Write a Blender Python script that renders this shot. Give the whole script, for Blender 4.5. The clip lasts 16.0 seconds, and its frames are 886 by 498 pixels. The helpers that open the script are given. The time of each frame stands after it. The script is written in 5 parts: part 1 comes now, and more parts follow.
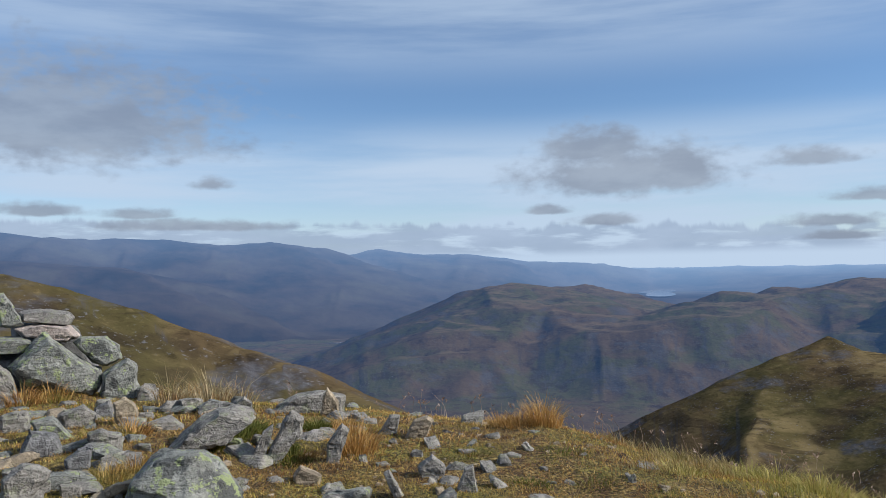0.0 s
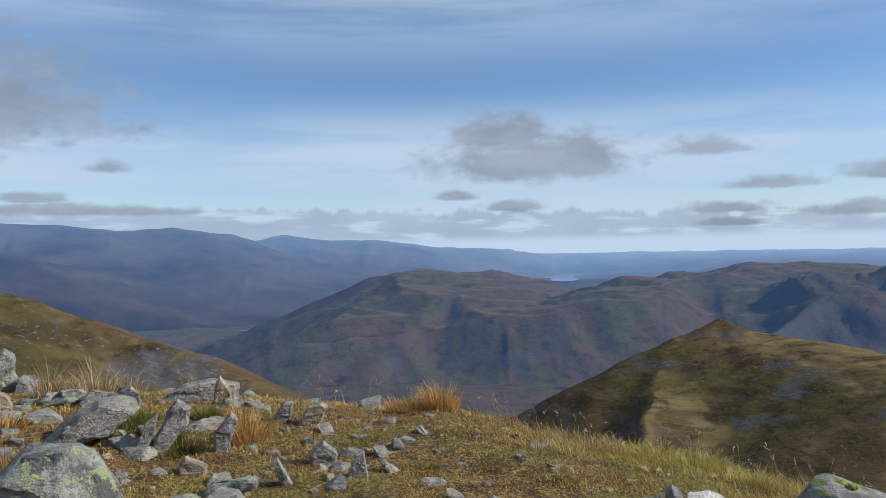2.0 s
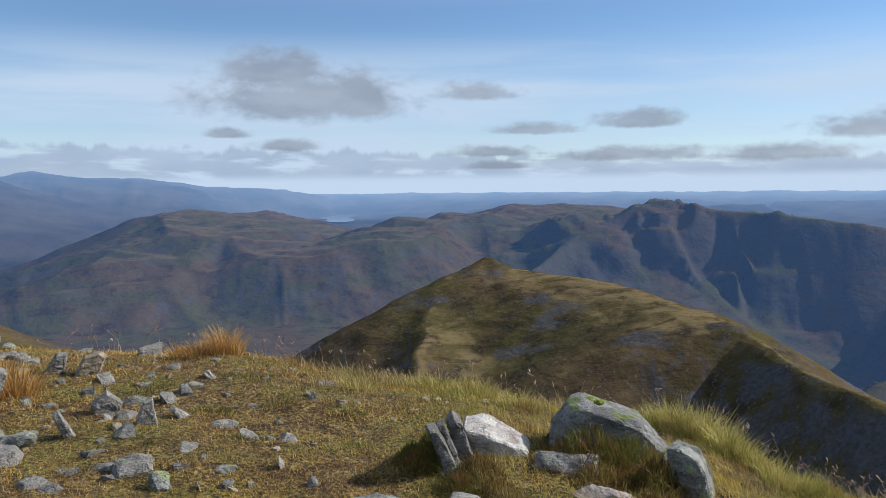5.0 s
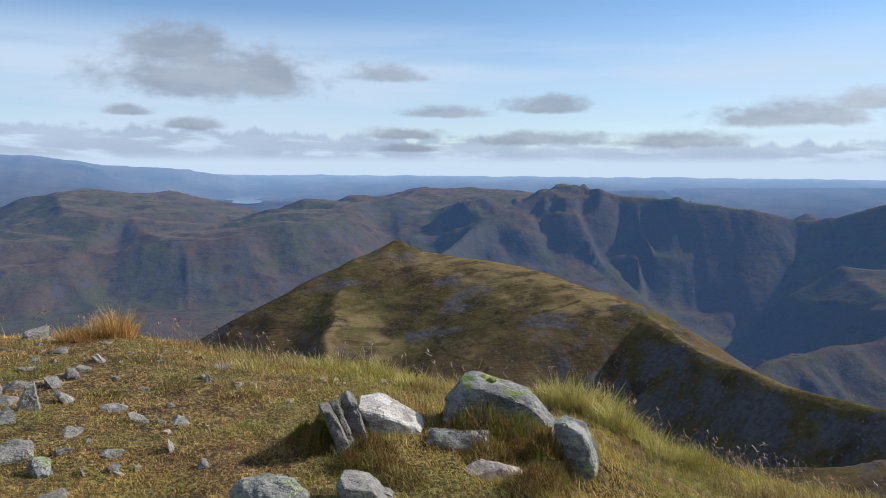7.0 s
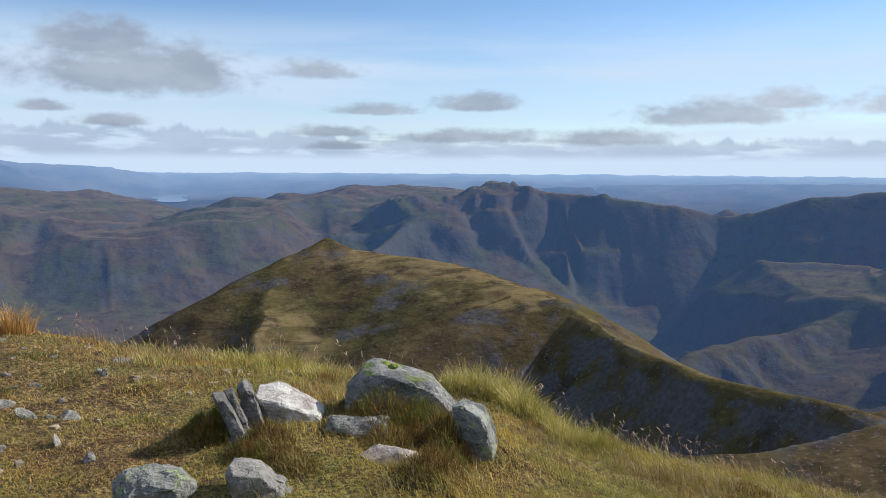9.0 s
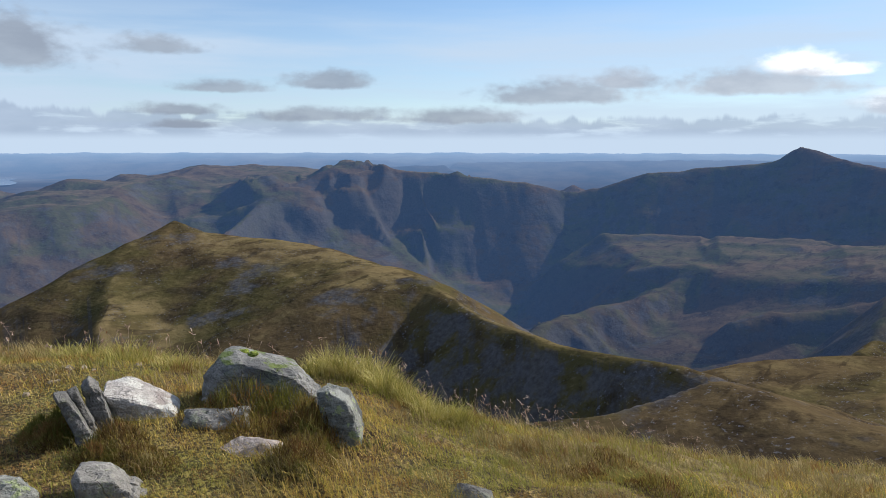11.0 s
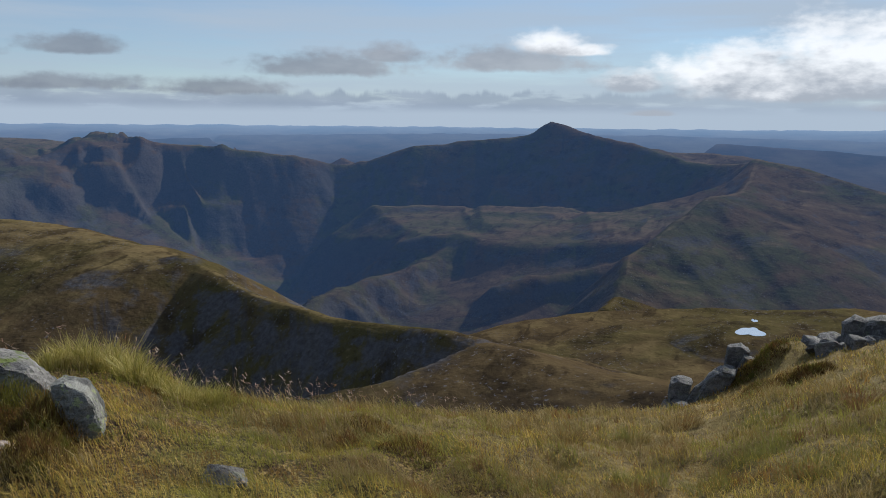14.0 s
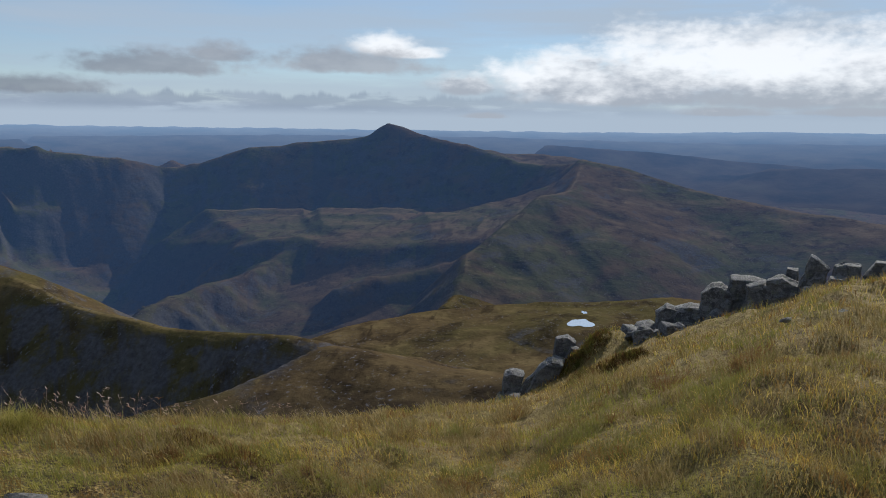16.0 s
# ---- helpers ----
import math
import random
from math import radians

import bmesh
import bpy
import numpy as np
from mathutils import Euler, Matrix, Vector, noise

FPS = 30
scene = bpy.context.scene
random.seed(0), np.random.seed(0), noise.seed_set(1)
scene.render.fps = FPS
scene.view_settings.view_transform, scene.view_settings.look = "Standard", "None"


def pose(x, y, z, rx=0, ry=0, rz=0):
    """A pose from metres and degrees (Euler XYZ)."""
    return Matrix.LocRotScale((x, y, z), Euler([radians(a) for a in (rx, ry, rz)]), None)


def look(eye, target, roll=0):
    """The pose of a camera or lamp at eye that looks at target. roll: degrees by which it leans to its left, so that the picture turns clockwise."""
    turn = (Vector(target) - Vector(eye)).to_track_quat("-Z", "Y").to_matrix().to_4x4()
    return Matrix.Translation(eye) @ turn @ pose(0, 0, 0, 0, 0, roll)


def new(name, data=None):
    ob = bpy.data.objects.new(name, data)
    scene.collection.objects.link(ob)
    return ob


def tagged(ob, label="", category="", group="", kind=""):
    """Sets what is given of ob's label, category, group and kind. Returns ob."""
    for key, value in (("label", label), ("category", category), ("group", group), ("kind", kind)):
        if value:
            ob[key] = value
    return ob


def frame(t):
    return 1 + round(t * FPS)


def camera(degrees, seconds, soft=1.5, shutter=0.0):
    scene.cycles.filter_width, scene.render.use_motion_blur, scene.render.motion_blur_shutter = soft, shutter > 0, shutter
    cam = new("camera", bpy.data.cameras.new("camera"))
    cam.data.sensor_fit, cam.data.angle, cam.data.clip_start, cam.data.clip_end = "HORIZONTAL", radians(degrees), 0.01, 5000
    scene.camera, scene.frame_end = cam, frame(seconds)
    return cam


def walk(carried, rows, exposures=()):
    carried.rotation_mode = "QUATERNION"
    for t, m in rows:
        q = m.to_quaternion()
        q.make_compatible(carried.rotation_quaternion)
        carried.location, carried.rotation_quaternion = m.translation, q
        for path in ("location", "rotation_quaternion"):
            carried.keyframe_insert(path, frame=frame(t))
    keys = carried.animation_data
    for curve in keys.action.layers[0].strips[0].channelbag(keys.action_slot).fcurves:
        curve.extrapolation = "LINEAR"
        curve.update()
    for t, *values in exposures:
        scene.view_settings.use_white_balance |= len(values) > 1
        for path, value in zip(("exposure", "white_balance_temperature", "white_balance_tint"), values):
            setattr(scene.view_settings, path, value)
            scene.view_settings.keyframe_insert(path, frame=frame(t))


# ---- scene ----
# ---------- camera ----------
cam = camera(57.7, 16.0, soft=0.85)
walk(cam, [
    (0.0, pose(0.000, 0.000, 1.623, 90.99, 1.15, 0.00)),
    (0.5, pose(0.034, 0.037, 1.611, 90.59, 0.85, -2.59)),
    (1.0, pose(0.061, 0.041, 1.604, 90.37, 0.80, -4.10)),
    (1.5, pose(0.083, 0.064, 1.596, 90.19, 0.96, -4.91)),
    (2.0, pose(0.121, 0.063, 1.601, 89.85, 1.23, -6.53)),
    (2.5, pose(0.146, 0.070, 1.602, 89.06, 1.71, -8.27)),
    (3.0, pose(0.156, 0.070, 1.587, 88.24, 1.71, -9.64)),
    (3.5, pose(0.113, 0.084, 1.576, 87.23, 1.43, -11.84)),
    (4.0, pose(-0.004, -0.001, 1.623, 86.75, 1.32, -16.36)),
    (4.2, pose(-0.032, -0.038, 1.632, 86.37, 1.15, -17.88)),
    (6.3, pose(-0.008, -0.172, 1.649, 84.81, 0.14, -25.63)),
    (6.5, pose(-0.010, -0.181, 1.649, 84.77, 0.07, -25.94)),
    (7.0, pose(0.041, -0.193, 1.633, 84.16, -0.29, -28.75)),
    (7.5, pose(0.115, -0.205, 1.611, 83.73, -0.07, -29.82)),
    (8.0, pose(0.176, -0.249, 1.558, 83.83, -0.08, -30.13)),
    (8.5, pose(0.205, -0.276, 1.550, 83.83, 0.02, -32.00)),
    (8.7, pose(0.208, -0.295, 1.554, 83.89, -0.05, -32.64)),
    (10.8, pose(0.239, -0.206, 1.570, 83.04, -0.38, -42.63)),
    (11.0, pose(0.239, -0.205, 1.559, 82.52, -0.01, -43.97)),
    (11.5, pose(0.207, -0.196, 1.595, 80.71, -0.67, -49.95)),
    (12.0, pose(0.217, -0.268, 1.601, 80.41, -1.19, -53.74)),
    (12.5, pose(0.229, -0.311, 1.597, 80.48, -1.15, -55.93)),
    (13.0, pose(0.228, -0.335, 1.599, 80.62, -0.71, -56.78)),
    (13.5, pose(0.248, -0.343, 1.593, 80.69, -0.66, -58.69)),
    (14.0, pose(0.262, -0.362, 1.587, 80.69, -0.58, -60.21)),
    (14.5, pose(0.264, -0.396, 1.592, 80.85, -0.52, -61.59)),
    (15.0, pose(0.287, -0.419, 1.585, 80.94, -0.77, -64.89)),
    (15.5, pose(0.307, -0.450, 1.572, 80.98, -0.83, -67.58)),
    (16.0, pose(0.300, -0.459, 1.590, 80.94, -0.88, -71.64)),
], exposures=[(0.0, 0.29, 5850, 10), (4.0, 0.33, 5850, 10), (7.0, 0.45, 5930, 10), (9.0, 0.52, 5950, 10), (11.0, 0.43, 5980, 10), (12.5, 0.10, 6000, 10), (16.0, -0.07, 6000, 10)])

# ---------- light ----------
SUN_AZ, SUN_EL = 100.0, 33.0
sun = new("sun", bpy.data.lights.new("sun", "SUN"))
sun.data.energy, sun.data.angle, sun.data.color = 5.0, radians(0.5), (1.0, 0.91, 0.76)
_sd = Vector((math.sin(radians(SUN_AZ)) * math.cos(radians(SUN_EL)), math.cos(radians(SUN_AZ)) * math.cos(radians(SUN_EL)), math.sin(radians(SUN_EL))))
sun.matrix_world = look(_sd * 50, (0, 0, 0))


# ---------- node helpers ----------
def link(nt, src, dst):
    if isinstance(src, (int, float, tuple)):
        dst.default_value = src
    else:
        nt.links.new(src, dst)


def n_math(nt, op, a, b=0.0, c=0.0, clamp=False):
    n = nt.nodes.new("ShaderNodeMath")
    n.operation, n.use_clamp = op, clamp
    link(nt, a, n.inputs[0]), link(nt, b, n.inputs[1]), link(nt, c, n.inputs[2])
    return n.outputs[0]


def n_vec(nt, op, a, b=(0, 0, 0), c=(0, 0, 0)):
    n = nt.nodes.new("ShaderNodeVectorMath")
    n.operation = op
    link(nt, a, n.inputs[0]), link(nt, b, n.inputs[1]), link(nt, c, n.inputs[2])
    return n.outputs["Value"] if op == "LENGTH" else n.outputs["Vector"]


def n_noise(nt, vec, scale, detail=4.0, rough=0.55, distortion=0.0):
    n = nt.nodes.new("ShaderNodeTexNoise")
    link(nt, vec, n.inputs["Vector"])
    n.inputs["Scale"].default_value, n.inputs["Detail"].default_value = scale, detail
    n.inputs["Roughness"].default_value, n.inputs["Distortion"].default_value = rough, distortion
    return n.outputs["Fac"]


def n_range(nt, v, a, b, lo=0.0, hi=1.0, smooth=True):
    n = nt.nodes.new("ShaderNodeMapRange")
    n.interpolation_type = "SMOOTHSTEP" if smooth else "LINEAR"
    link(nt, v, n.inputs["Value"])
    n.inputs["From Min"].default_value, n.inputs["From Max"].default_value = a, b
    n.inputs["To Min"].default_value, n.inputs["To Max"].default_value = lo, hi
    return n.outputs["Result"]


def n_mix(nt, fac, a, b, mode="MIX"):
    n = nt.nodes.new("ShaderNodeMix")
    n.data_type, n.blend_type = "RGBA", mode
    link(nt, fac, n.inputs[0])
    for v, i in ((a, 6), (b, 7)):
        link(nt, (*v, 1.0) if isinstance(v, tuple) and len(v) == 3 else v, n.inputs[i])
    return n.outputs[2]


def n_ramp(nt, fac, stops):
    n = nt.nodes.new("ShaderNodeValToRGB")
    link(nt, fac, n.inputs[0])
    e = n.color_ramp.elements
    while len(e) < len(stops):
        e.new(0.5)
    for k, (p, c) in enumerate(stops):
        e[k].position, e[k].color = p, (*c, 1.0)
    return n.outputs[0]


def n_bump(nt, height, strength, distance):
    n = nt.nodes.new("ShaderNodeBump")
    n.inputs["Strength"].default_value, n.inputs["Distance"].default_value = strength, distance
    link(nt, height, n.inputs["Height"])
    return n.outputs["Normal"]


def n_pos(nt):
    return nt.nodes.new("ShaderNodeNewGeometry").outputs["Position"]


def n_xyz(nt, vec):
    n = nt.nodes.new("ShaderNodeSeparateXYZ")
    link(nt, vec, n.inputs[0])
    return n.outputs


def material(name, rough=0.9):
    m = bpy.data.materials.new(name)
    m.use_nodes = True
    b = m.node_tree.nodes["Principled BSDF"]
    b.inputs["Roughness"].default_value = rough
    b.inputs["Specular IOR Level"].default_value = 0.25
    return m, m.node_tree, b


# ---------- sky ----------
world = bpy.data.worlds.new("sky")
scene.world = world
world.use_nodes = True
wt = world.node_tree
wt.nodes.clear()
w_out, w_bg = wt.nodes.new("ShaderNodeOutputWorld"), wt.nodes.new("ShaderNodeBackground")
wt.links.new(w_bg.outputs[0], w_out.inputs[0])
w_bg.inputs["Strength"].default_value = 0.088
w_sky = wt.nodes.new("ShaderNodeTexSky")
w_sky.sky_type, w_sky.sun_disc = "NISHITA", False
w_sky.sun_elevation, w_sky.sun_rotation = radians(SUN_EL), radians(SUN_AZ)
w_sky.altitude, w_sky.air_density, w_sky.dust_density, w_sky.ozone_density = 1000, 1.0, 0.0, 3.0
w_dir = wt.nodes.new("ShaderNodeTexCoord").outputs["Generated"]
dx, dy, dz = n_xyz(wt, w_dir)
az = n_math(wt, "MULTIPLY", n_math(wt, "ARCTAN2", dx, dy), 57.2958)
el = n_math(wt, "MULTIPLY", n_math(wt, "ARCSINE", dz), 57.2958)
comb = wt.nodes.new("ShaderNodeCombineXYZ")
wt.links.new(az, comb.inputs[0]), wt.links.new(el, comb.inputs[1])
ang = comb.outputs[0]


def sky_noise(sa, se, detail=5.0, off=0.0, rough=0.55):
    return n_noise(wt, n_vec(wt, "MULTIPLY_ADD", ang, (sa, se, 0.0), (off, off * 0.7, off)), 1.0, detail, rough)


# high veil: long pale streaks, thick low down, thin overhead
streak = sky_noise(0.035, 0.33, 6.0, 3.1)
band = n_math(wt, "ADD", n_range(wt, el, 11.0, 6.5, 0.0, 0.95), n_range(wt, el, 11.5, 17.0, 0.0, 0.62))
band = n_math(wt, "ADD", band, n_math(wt, "MULTIPLY", n_range(wt, el, 9.0, 15.0), n_range(wt, az, 55, 85, 0.0, 0.6)))
veil = n_math(wt, "MULTIPLY", n_math(wt, "ADD", band, n_range(wt, az, 62, 95, 0.0, 0.5), clamp=True),
              n_range(wt, streak, 0.30, 0.60, 0.30, 1.0), clamp=True)
veil = n_math(wt, "MULTIPLY", veil, n_math(wt, "ADD", n_range(wt, az, 40, 55, 1.0, 0.85), n_range(wt, az, 68, 90, 0.0, 0.15)))
veil = n_math(wt, "MAXIMUM", veil, n_range(wt, el, 2.5, 0.6))
col = n_mix(wt, veil, w_sky.outputs[0], (5.2, 6.0, 6.8))

# heaps of cloud with level bases and billowing tops: az, el, half width, half height
fray = sky_noise(0.34, 0.62, 6.0, 11.0, 0.52)
billow = sky_noise(1.1, 1.9, 4.0, 17.0, 0.5)


def clouds(rows, lo=1.25, hi=0.45, fr=1.35):
    d = None
    for a, e, wa, we in rows:
        qx, qy, _z = n_xyz(wt, n_vec(wt, "MULTIPLY_ADD", ang, (1 / wa, 1 / we, 0.0), (-a / wa, -(e - 0.3 * we) / we, 0.0)))
        qy = n_math(wt, "MAXIMUM", n_math(wt, "MULTIPLY", qy, 0.8), n_math(wt, "MULTIPLY", qy, -1.9))
        q = n_math(wt, "SQRT", n_math(wt, "MULTIPLY_ADD", qx, qx, n_math(wt, "MULTIPLY", qy, qy)))
        d = q if d is None else n_math(wt, "MINIMUM", d, q)
    d = n_math(wt, "ADD", d, n_math(wt, "MULTIPLY", n_math(wt, "SUBTRACT", fray, 0.5), fr))
    d = n_math(wt, "ADD", d, n_math(wt, "MULTIPLY", n_math(wt, "SUBTRACT", billow, 0.5), fr * 0.55))
    return n_range(wt, d, lo, hi)


tone = sky_noise(0.16, 0.42, 5.0, 7.0)
# a low deck far off, thicker to the north-west, with bright gaps in it
deck = sky_noise(0.22, 1.15, 6.0, 21.0, 0.55)
deck_top = n_math(wt, "ADD", n_range(wt, az, -25, 45, 3.3, 1.7, False), n_math(wt, "MULTIPLY", n_math(wt, "SUBTRACT", sky_noise(0.55, 0.10, 5.0, 31.0, 0.55), 0.5), 2.4))
deck_in = n_math(wt, "MULTIPLY", n_range(wt, n_math(wt, "SUBTRACT", deck_top, el), -0.12, 0.30), n_range(wt, el, 0.15, 0.9))
deck_in = n_math(wt, "MULTIPLY", deck_in, n_math(wt, "MULTIPLY", n_range(wt, deck, 0.68, 0.50), n_range(wt, az, 95, 50, 0.35, 1.0)))
col = n_mix(wt, n_math(wt, "MULTIPLY", deck_in, 0.68), col, n_mix(wt, n_range(wt, tone, 0.35, 0.65), (2.9, 3.5, 4.4), (3.7, 4.3, 5.2)))
# bright cumulus towards the sun
white = clouds([
    (67.4, 5.1, 2.5, 0.9),
    (69.6, 4.6, 2.2, 0.5),
    (73.2, 2.5, 2.4, 0.9),
    (80.0, 3.2, 5.6, 2.0),
    (86.5, 3.9, 6.0, 2.8),
    (93.5, 4.0, 6.6, 2.9),
    (101.0, 3.6, 6.6, 2.7),
    (109.0, 3.6, 6.6, 2.4),
    (90.6, 0.9, 3.6, 0.4),
    (74.5, 0.4, 1.6, 0.25),
    (98.5, 1.0, 3.6, 0.45),
    (84.0, 1.9, 8.0, 0.9),
    (96.0, 2.0, 9.0, 1.2),
    (108.0, 2.0, 8.0, 1.2),
], 1.25, 0.5, 1.15)
shine = n_math(wt, "ADD", n_math(wt, "MULTIPLY", n_math(wt, "SUBTRACT", billow, 0.5), 0.45), n_math(wt, "ADD", n_range(wt, el, 0.8, 4.4, 0.05, 0.75, False), n_math(wt, "MULTIPLY", n_math(wt, "SUBTRACT", tone, 0.5), 1.5)))
col = n_mix(wt, n_math(wt, "MULTIPLY", white, 0.92), col, n_mix(wt, n_range(wt, shine, 0.12, 0.72), (4.9, 5.2, 5.6), (12.0, 11.8, 11.4)))
# grey heaps
grey_1 = clouds([
    (-25.9, 10.2, 12.0, 4.2),
    (12.7, 6.2, 7.6, 2.2),
    (10.6, 8.0, 4.0, 1.5),
    (16.6, 6.1, 3.6, 2.0),
    (-26.4, 3.9, 2.8, 0.55),
    (-20.6, 3.7, 2.2, 0.45),
    (-16.1, 5.8, 1.5, 0.65),
    (-17.3, 2.9, 7.0, 0.5),
    (7.5, 3.6, 1.7, 0.42),
    (11.4, 2.8, 2.6, 0.5),
])
grey_2 = clouds([
    (24.5, 6.4, 3.0, 0.7),
    (28.8, 3.8, 3.2, 0.5),
    (36.1, 4.3, 3.0, 0.75),
    (26.0, 2.3, 3.2, 0.5),
    (35.5, 2.0, 5.2, 0.6),
    (26.2, 1.3, 2.4, 0.35),
    (44.9, 1.9, 4.8, 0.7),
    (52.6, 3.5, 6.0, 1.0),
    (56.4, 4.3, 2.6, 0.9),
    (65.2, 4.0, 6.4, 1.1),
])
grey_cool = n_mix(wt, n_range(wt, tone, 0.35, 0.65), (2.5, 2.75, 3.2), (3.3, 3.6, 4.0))
grey_warm = n_mix(wt, n_range(wt, tone, 0.35, 0.65), (3.6, 3.75, 4.1), (5.0, 5.1, 5.3))
col = n_mix(wt, n_math(wt, "MULTIPLY", n_math(wt, "MAXIMUM", grey_1, grey_2), 0.82), col, n_mix(wt, n_range(wt, az, 40, 62), grey_cool, grey_warm))
wt.links.new(col, w_bg.inputs["Color"])


# ---------- ground materials ----------
def turf_material():
    m, nt, b = material("turf", 0.95)
    p = n_pos(nt)
    big, mid, fine = n_noise(nt, p, 0.7, 4, 0.6), n_noise(nt, p, 7.0, 6, 0.65), n_noise(nt, p, 38.0, 5, 0.65)
    c = n_ramp(nt, mid, [(0.32, (0.030, 0.019, 0.011)), (0.44, (0.165, 0.094, 0.036)), (0.54, (0.265, 0.180, 0.058)), (0.66, (0.420, 0.290, 0.110))])
    c = n_mix(nt, n_range(nt, big, 0.46, 0.60, 0.0, 0.75), c, (0.245, 0.225, 0.045))
    c = n_mix(nt, n_range(nt, fine, 0.58, 0.44, 0.0, 0.8), c, (0.026, 0.017, 0.010))
    slope = n_ramp(nt, mid, [(0.34, (0.130, 0.088, 0.032)), (0.50, (0.215, 0.156, 0.052)), (0.66, (0.300, 0.224, 0.080))])
    c = n_mix(nt, n_range(nt, n_math(nt, "ADD", n_xyz(nt, p)[0], n_math(nt, "MULTIPLY", big, 3.0)), 4.5, 7.5, 0.0, 0.85), c, slope)
    nt.links.new(c, b.inputs["Base Color"])
    h = n_math(nt, "ADD", n_math(nt, "MULTIPLY", fine, 1.2), n_math(nt, "MULTIPLY", mid, 3.0))
    nt.links.new(n_bump(nt, h, 1.0, 0.045), b.inputs["Normal"])
    return m


def moor_nodes(nt, b, dry, olive, heath, straw, stone, crags, relief, bands, tops):
    # hill grass and heather in patches, straw on the flat crests, bands of scree, rock where it is steep
    p = n_pos(nt)
    up = n_xyz(nt, nt.nodes.new("ShaderNodeNewGeometry").outputs["Normal"])[2]
    warp = n_vec(nt, "MULTIPLY", p, (1.0, 1.0, 3.0))
    big, mid, fine = n_noise(nt, p, 0.007, 5, 0.6, 0.6), n_noise(nt, p, 0.035, 7, 0.62), n_noise(nt, p, 0.22, 6, 0.7)
    east, north, high = n_xyz(nt, p)
    cv = nt.nodes.new("ShaderNodeCombineXYZ")
    nt.links.new(n_math(nt, "MULTIPLY", n_math(nt, "ARCTAN2", east, north), 48.0), cv.inputs[0]), nt.links.new(n_math(nt, "MULTIPLY", high, 0.007), cv.inputs[1])
    runnel = n_noise(nt, cv.outputs[0], 1.0, 6, 0.6, 0.6)
    terrace = n_noise(nt, n_vec(nt, "MULTIPLY", p, (0.012, 0.012, 0.11)), 1.0, 6, 0.6, 0.8)
    c = n_mix(nt, n_range(nt, big, 0.42, 0.58), olive, dry)
    c = n_mix(nt, n_range(nt, mid, 0.50, 0.66, 0.0, 0.75), c, heath)
    c = n_mix(nt, n_range(nt, mid, 0.46, 0.30, 0.0, 0.55), c, straw)
    # straw grass bleached on the level tops
    level = n_math(nt, "MULTIPLY", n_range(nt, up, 0.962, 0.994), n_range(nt, n_noise(nt, p, 0.05, 6, 0.65), 0.30, 0.56))
    level = n_math(nt, "MULTIPLY", level, n_range(nt, (east, north, high)[tops[0]], tops[1], tops[2], 0.15, 1.0))
    c = n_mix(nt, n_math(nt, "MULTIPLY", level, 0.7), c, tuple(v * 1.3 for v in straw))
    c = n_mix(nt, n_range(nt, terrace, 0.57, 0.66, 0.0, bands), c, heath)
    c = n_mix(nt, n_math(nt, "MULTIPLY", n_range(nt, runnel, 0.52, 0.62, 0.0, 0.6), n_range(nt, up, 0.93, 0.86)), c, tuple(v * 0.7 for v in stone))
    c = n_mix(nt, n_range(nt, fine, 0.54, 0.70, 0.0, 0.5), c, tuple(v * 0.4 for v in heath))
    c = n_mix(nt, n_range(nt, fine, 0.44, 0.30, 0.0, 0.4), c, tuple(v * 1.35 for v in straw))
    # dark peat hags on the level ground
    hag = n_noise(nt, n_vec(nt, "MULTIPLY", p, (0.020, 0.045, 0.10)), 1.0, 7, 0.62, 0.5)
    c = n_mix(nt, n_math(nt, "MULTIPLY", n_range(nt, hag, 0.56, 0.63, 0.0, 0.55), n_range(nt, up, 0.92, 0.97)), c, tuple(v * 0.65 for v in heath))
    rubble = n_ramp(nt, n_noise(nt, p, 0.35, 6, 0.7), [(0.34, tuple(v * 0.65 for v in stone)), (0.5, stone), (0.66, tuple(v * 1.3 for v in stone))])
    scree = n_math(nt, "MULTIPLY", n_range(nt, n_noise(nt, warp, 0.013, 6, 0.62), 0.54, 0.62), n_range(nt, fine, 0.36, 0.56, 0.35, 1.0))
    scree = n_math(nt, "MULTIPLY", scree, n_range(nt, up, 0.985, 0.955))
    c = n_mix(nt, n_math(nt, "MULTIPLY", scree, 0.85), c, rubble)
    fleck = n_math(nt, "MULTIPLY", n_range(nt, n_noise(nt, p, 0.5, 4, 0.6), 0.60, 0.66), n_range(nt, mid, 0.44, 0.56))
    c = n_mix(nt, n_math(nt, "MULTIPLY", fleck, 0.7), c, tuple(v * 1.9 for v in stone))
    cut = n_math(nt, "ADD", up, n_math(nt, "MULTIPLY", n_math(nt, "SUBTRACT", n_noise(nt, p, 0.045, 8, 0.68), 0.5), 0.7))
    c = n_mix(nt, n_math(nt, "MULTIPLY", n_range(nt, cut, 0.80, 0.70), crags), c, rubble)
    nt.links.new(c, b.inputs["Base Color"])
    h = n_math(nt, "ADD", n_math(nt, "MULTIPLY", n_noise(nt, p, 0.03, 7, 0.55), relief), n_math(nt, "MULTIPLY", terrace, relief * 0.5 * bands))
    nt.links.new(n_bump(nt, h, 0.7, 1.0), b.inputs["Normal"])


def moor_material():
    m, nt, b = material("grass_moor", 0.95)
    # blue-grey stone: rock and scree, plus a painted shade-and-haze tint on steep faces
    moor_nodes(nt, b, (0.074, 0.053, 0.029), (0.065, 0.055, 0.024), (0.029, 0.022, 0.017), (0.132, 0.100, 0.050), (0.072, 0.071, 0.080), 0.8, 6.0, 0.5, (1, 180, 300))
    b.inputs["Specular IOR Level"].default_value = 0.0
    return m


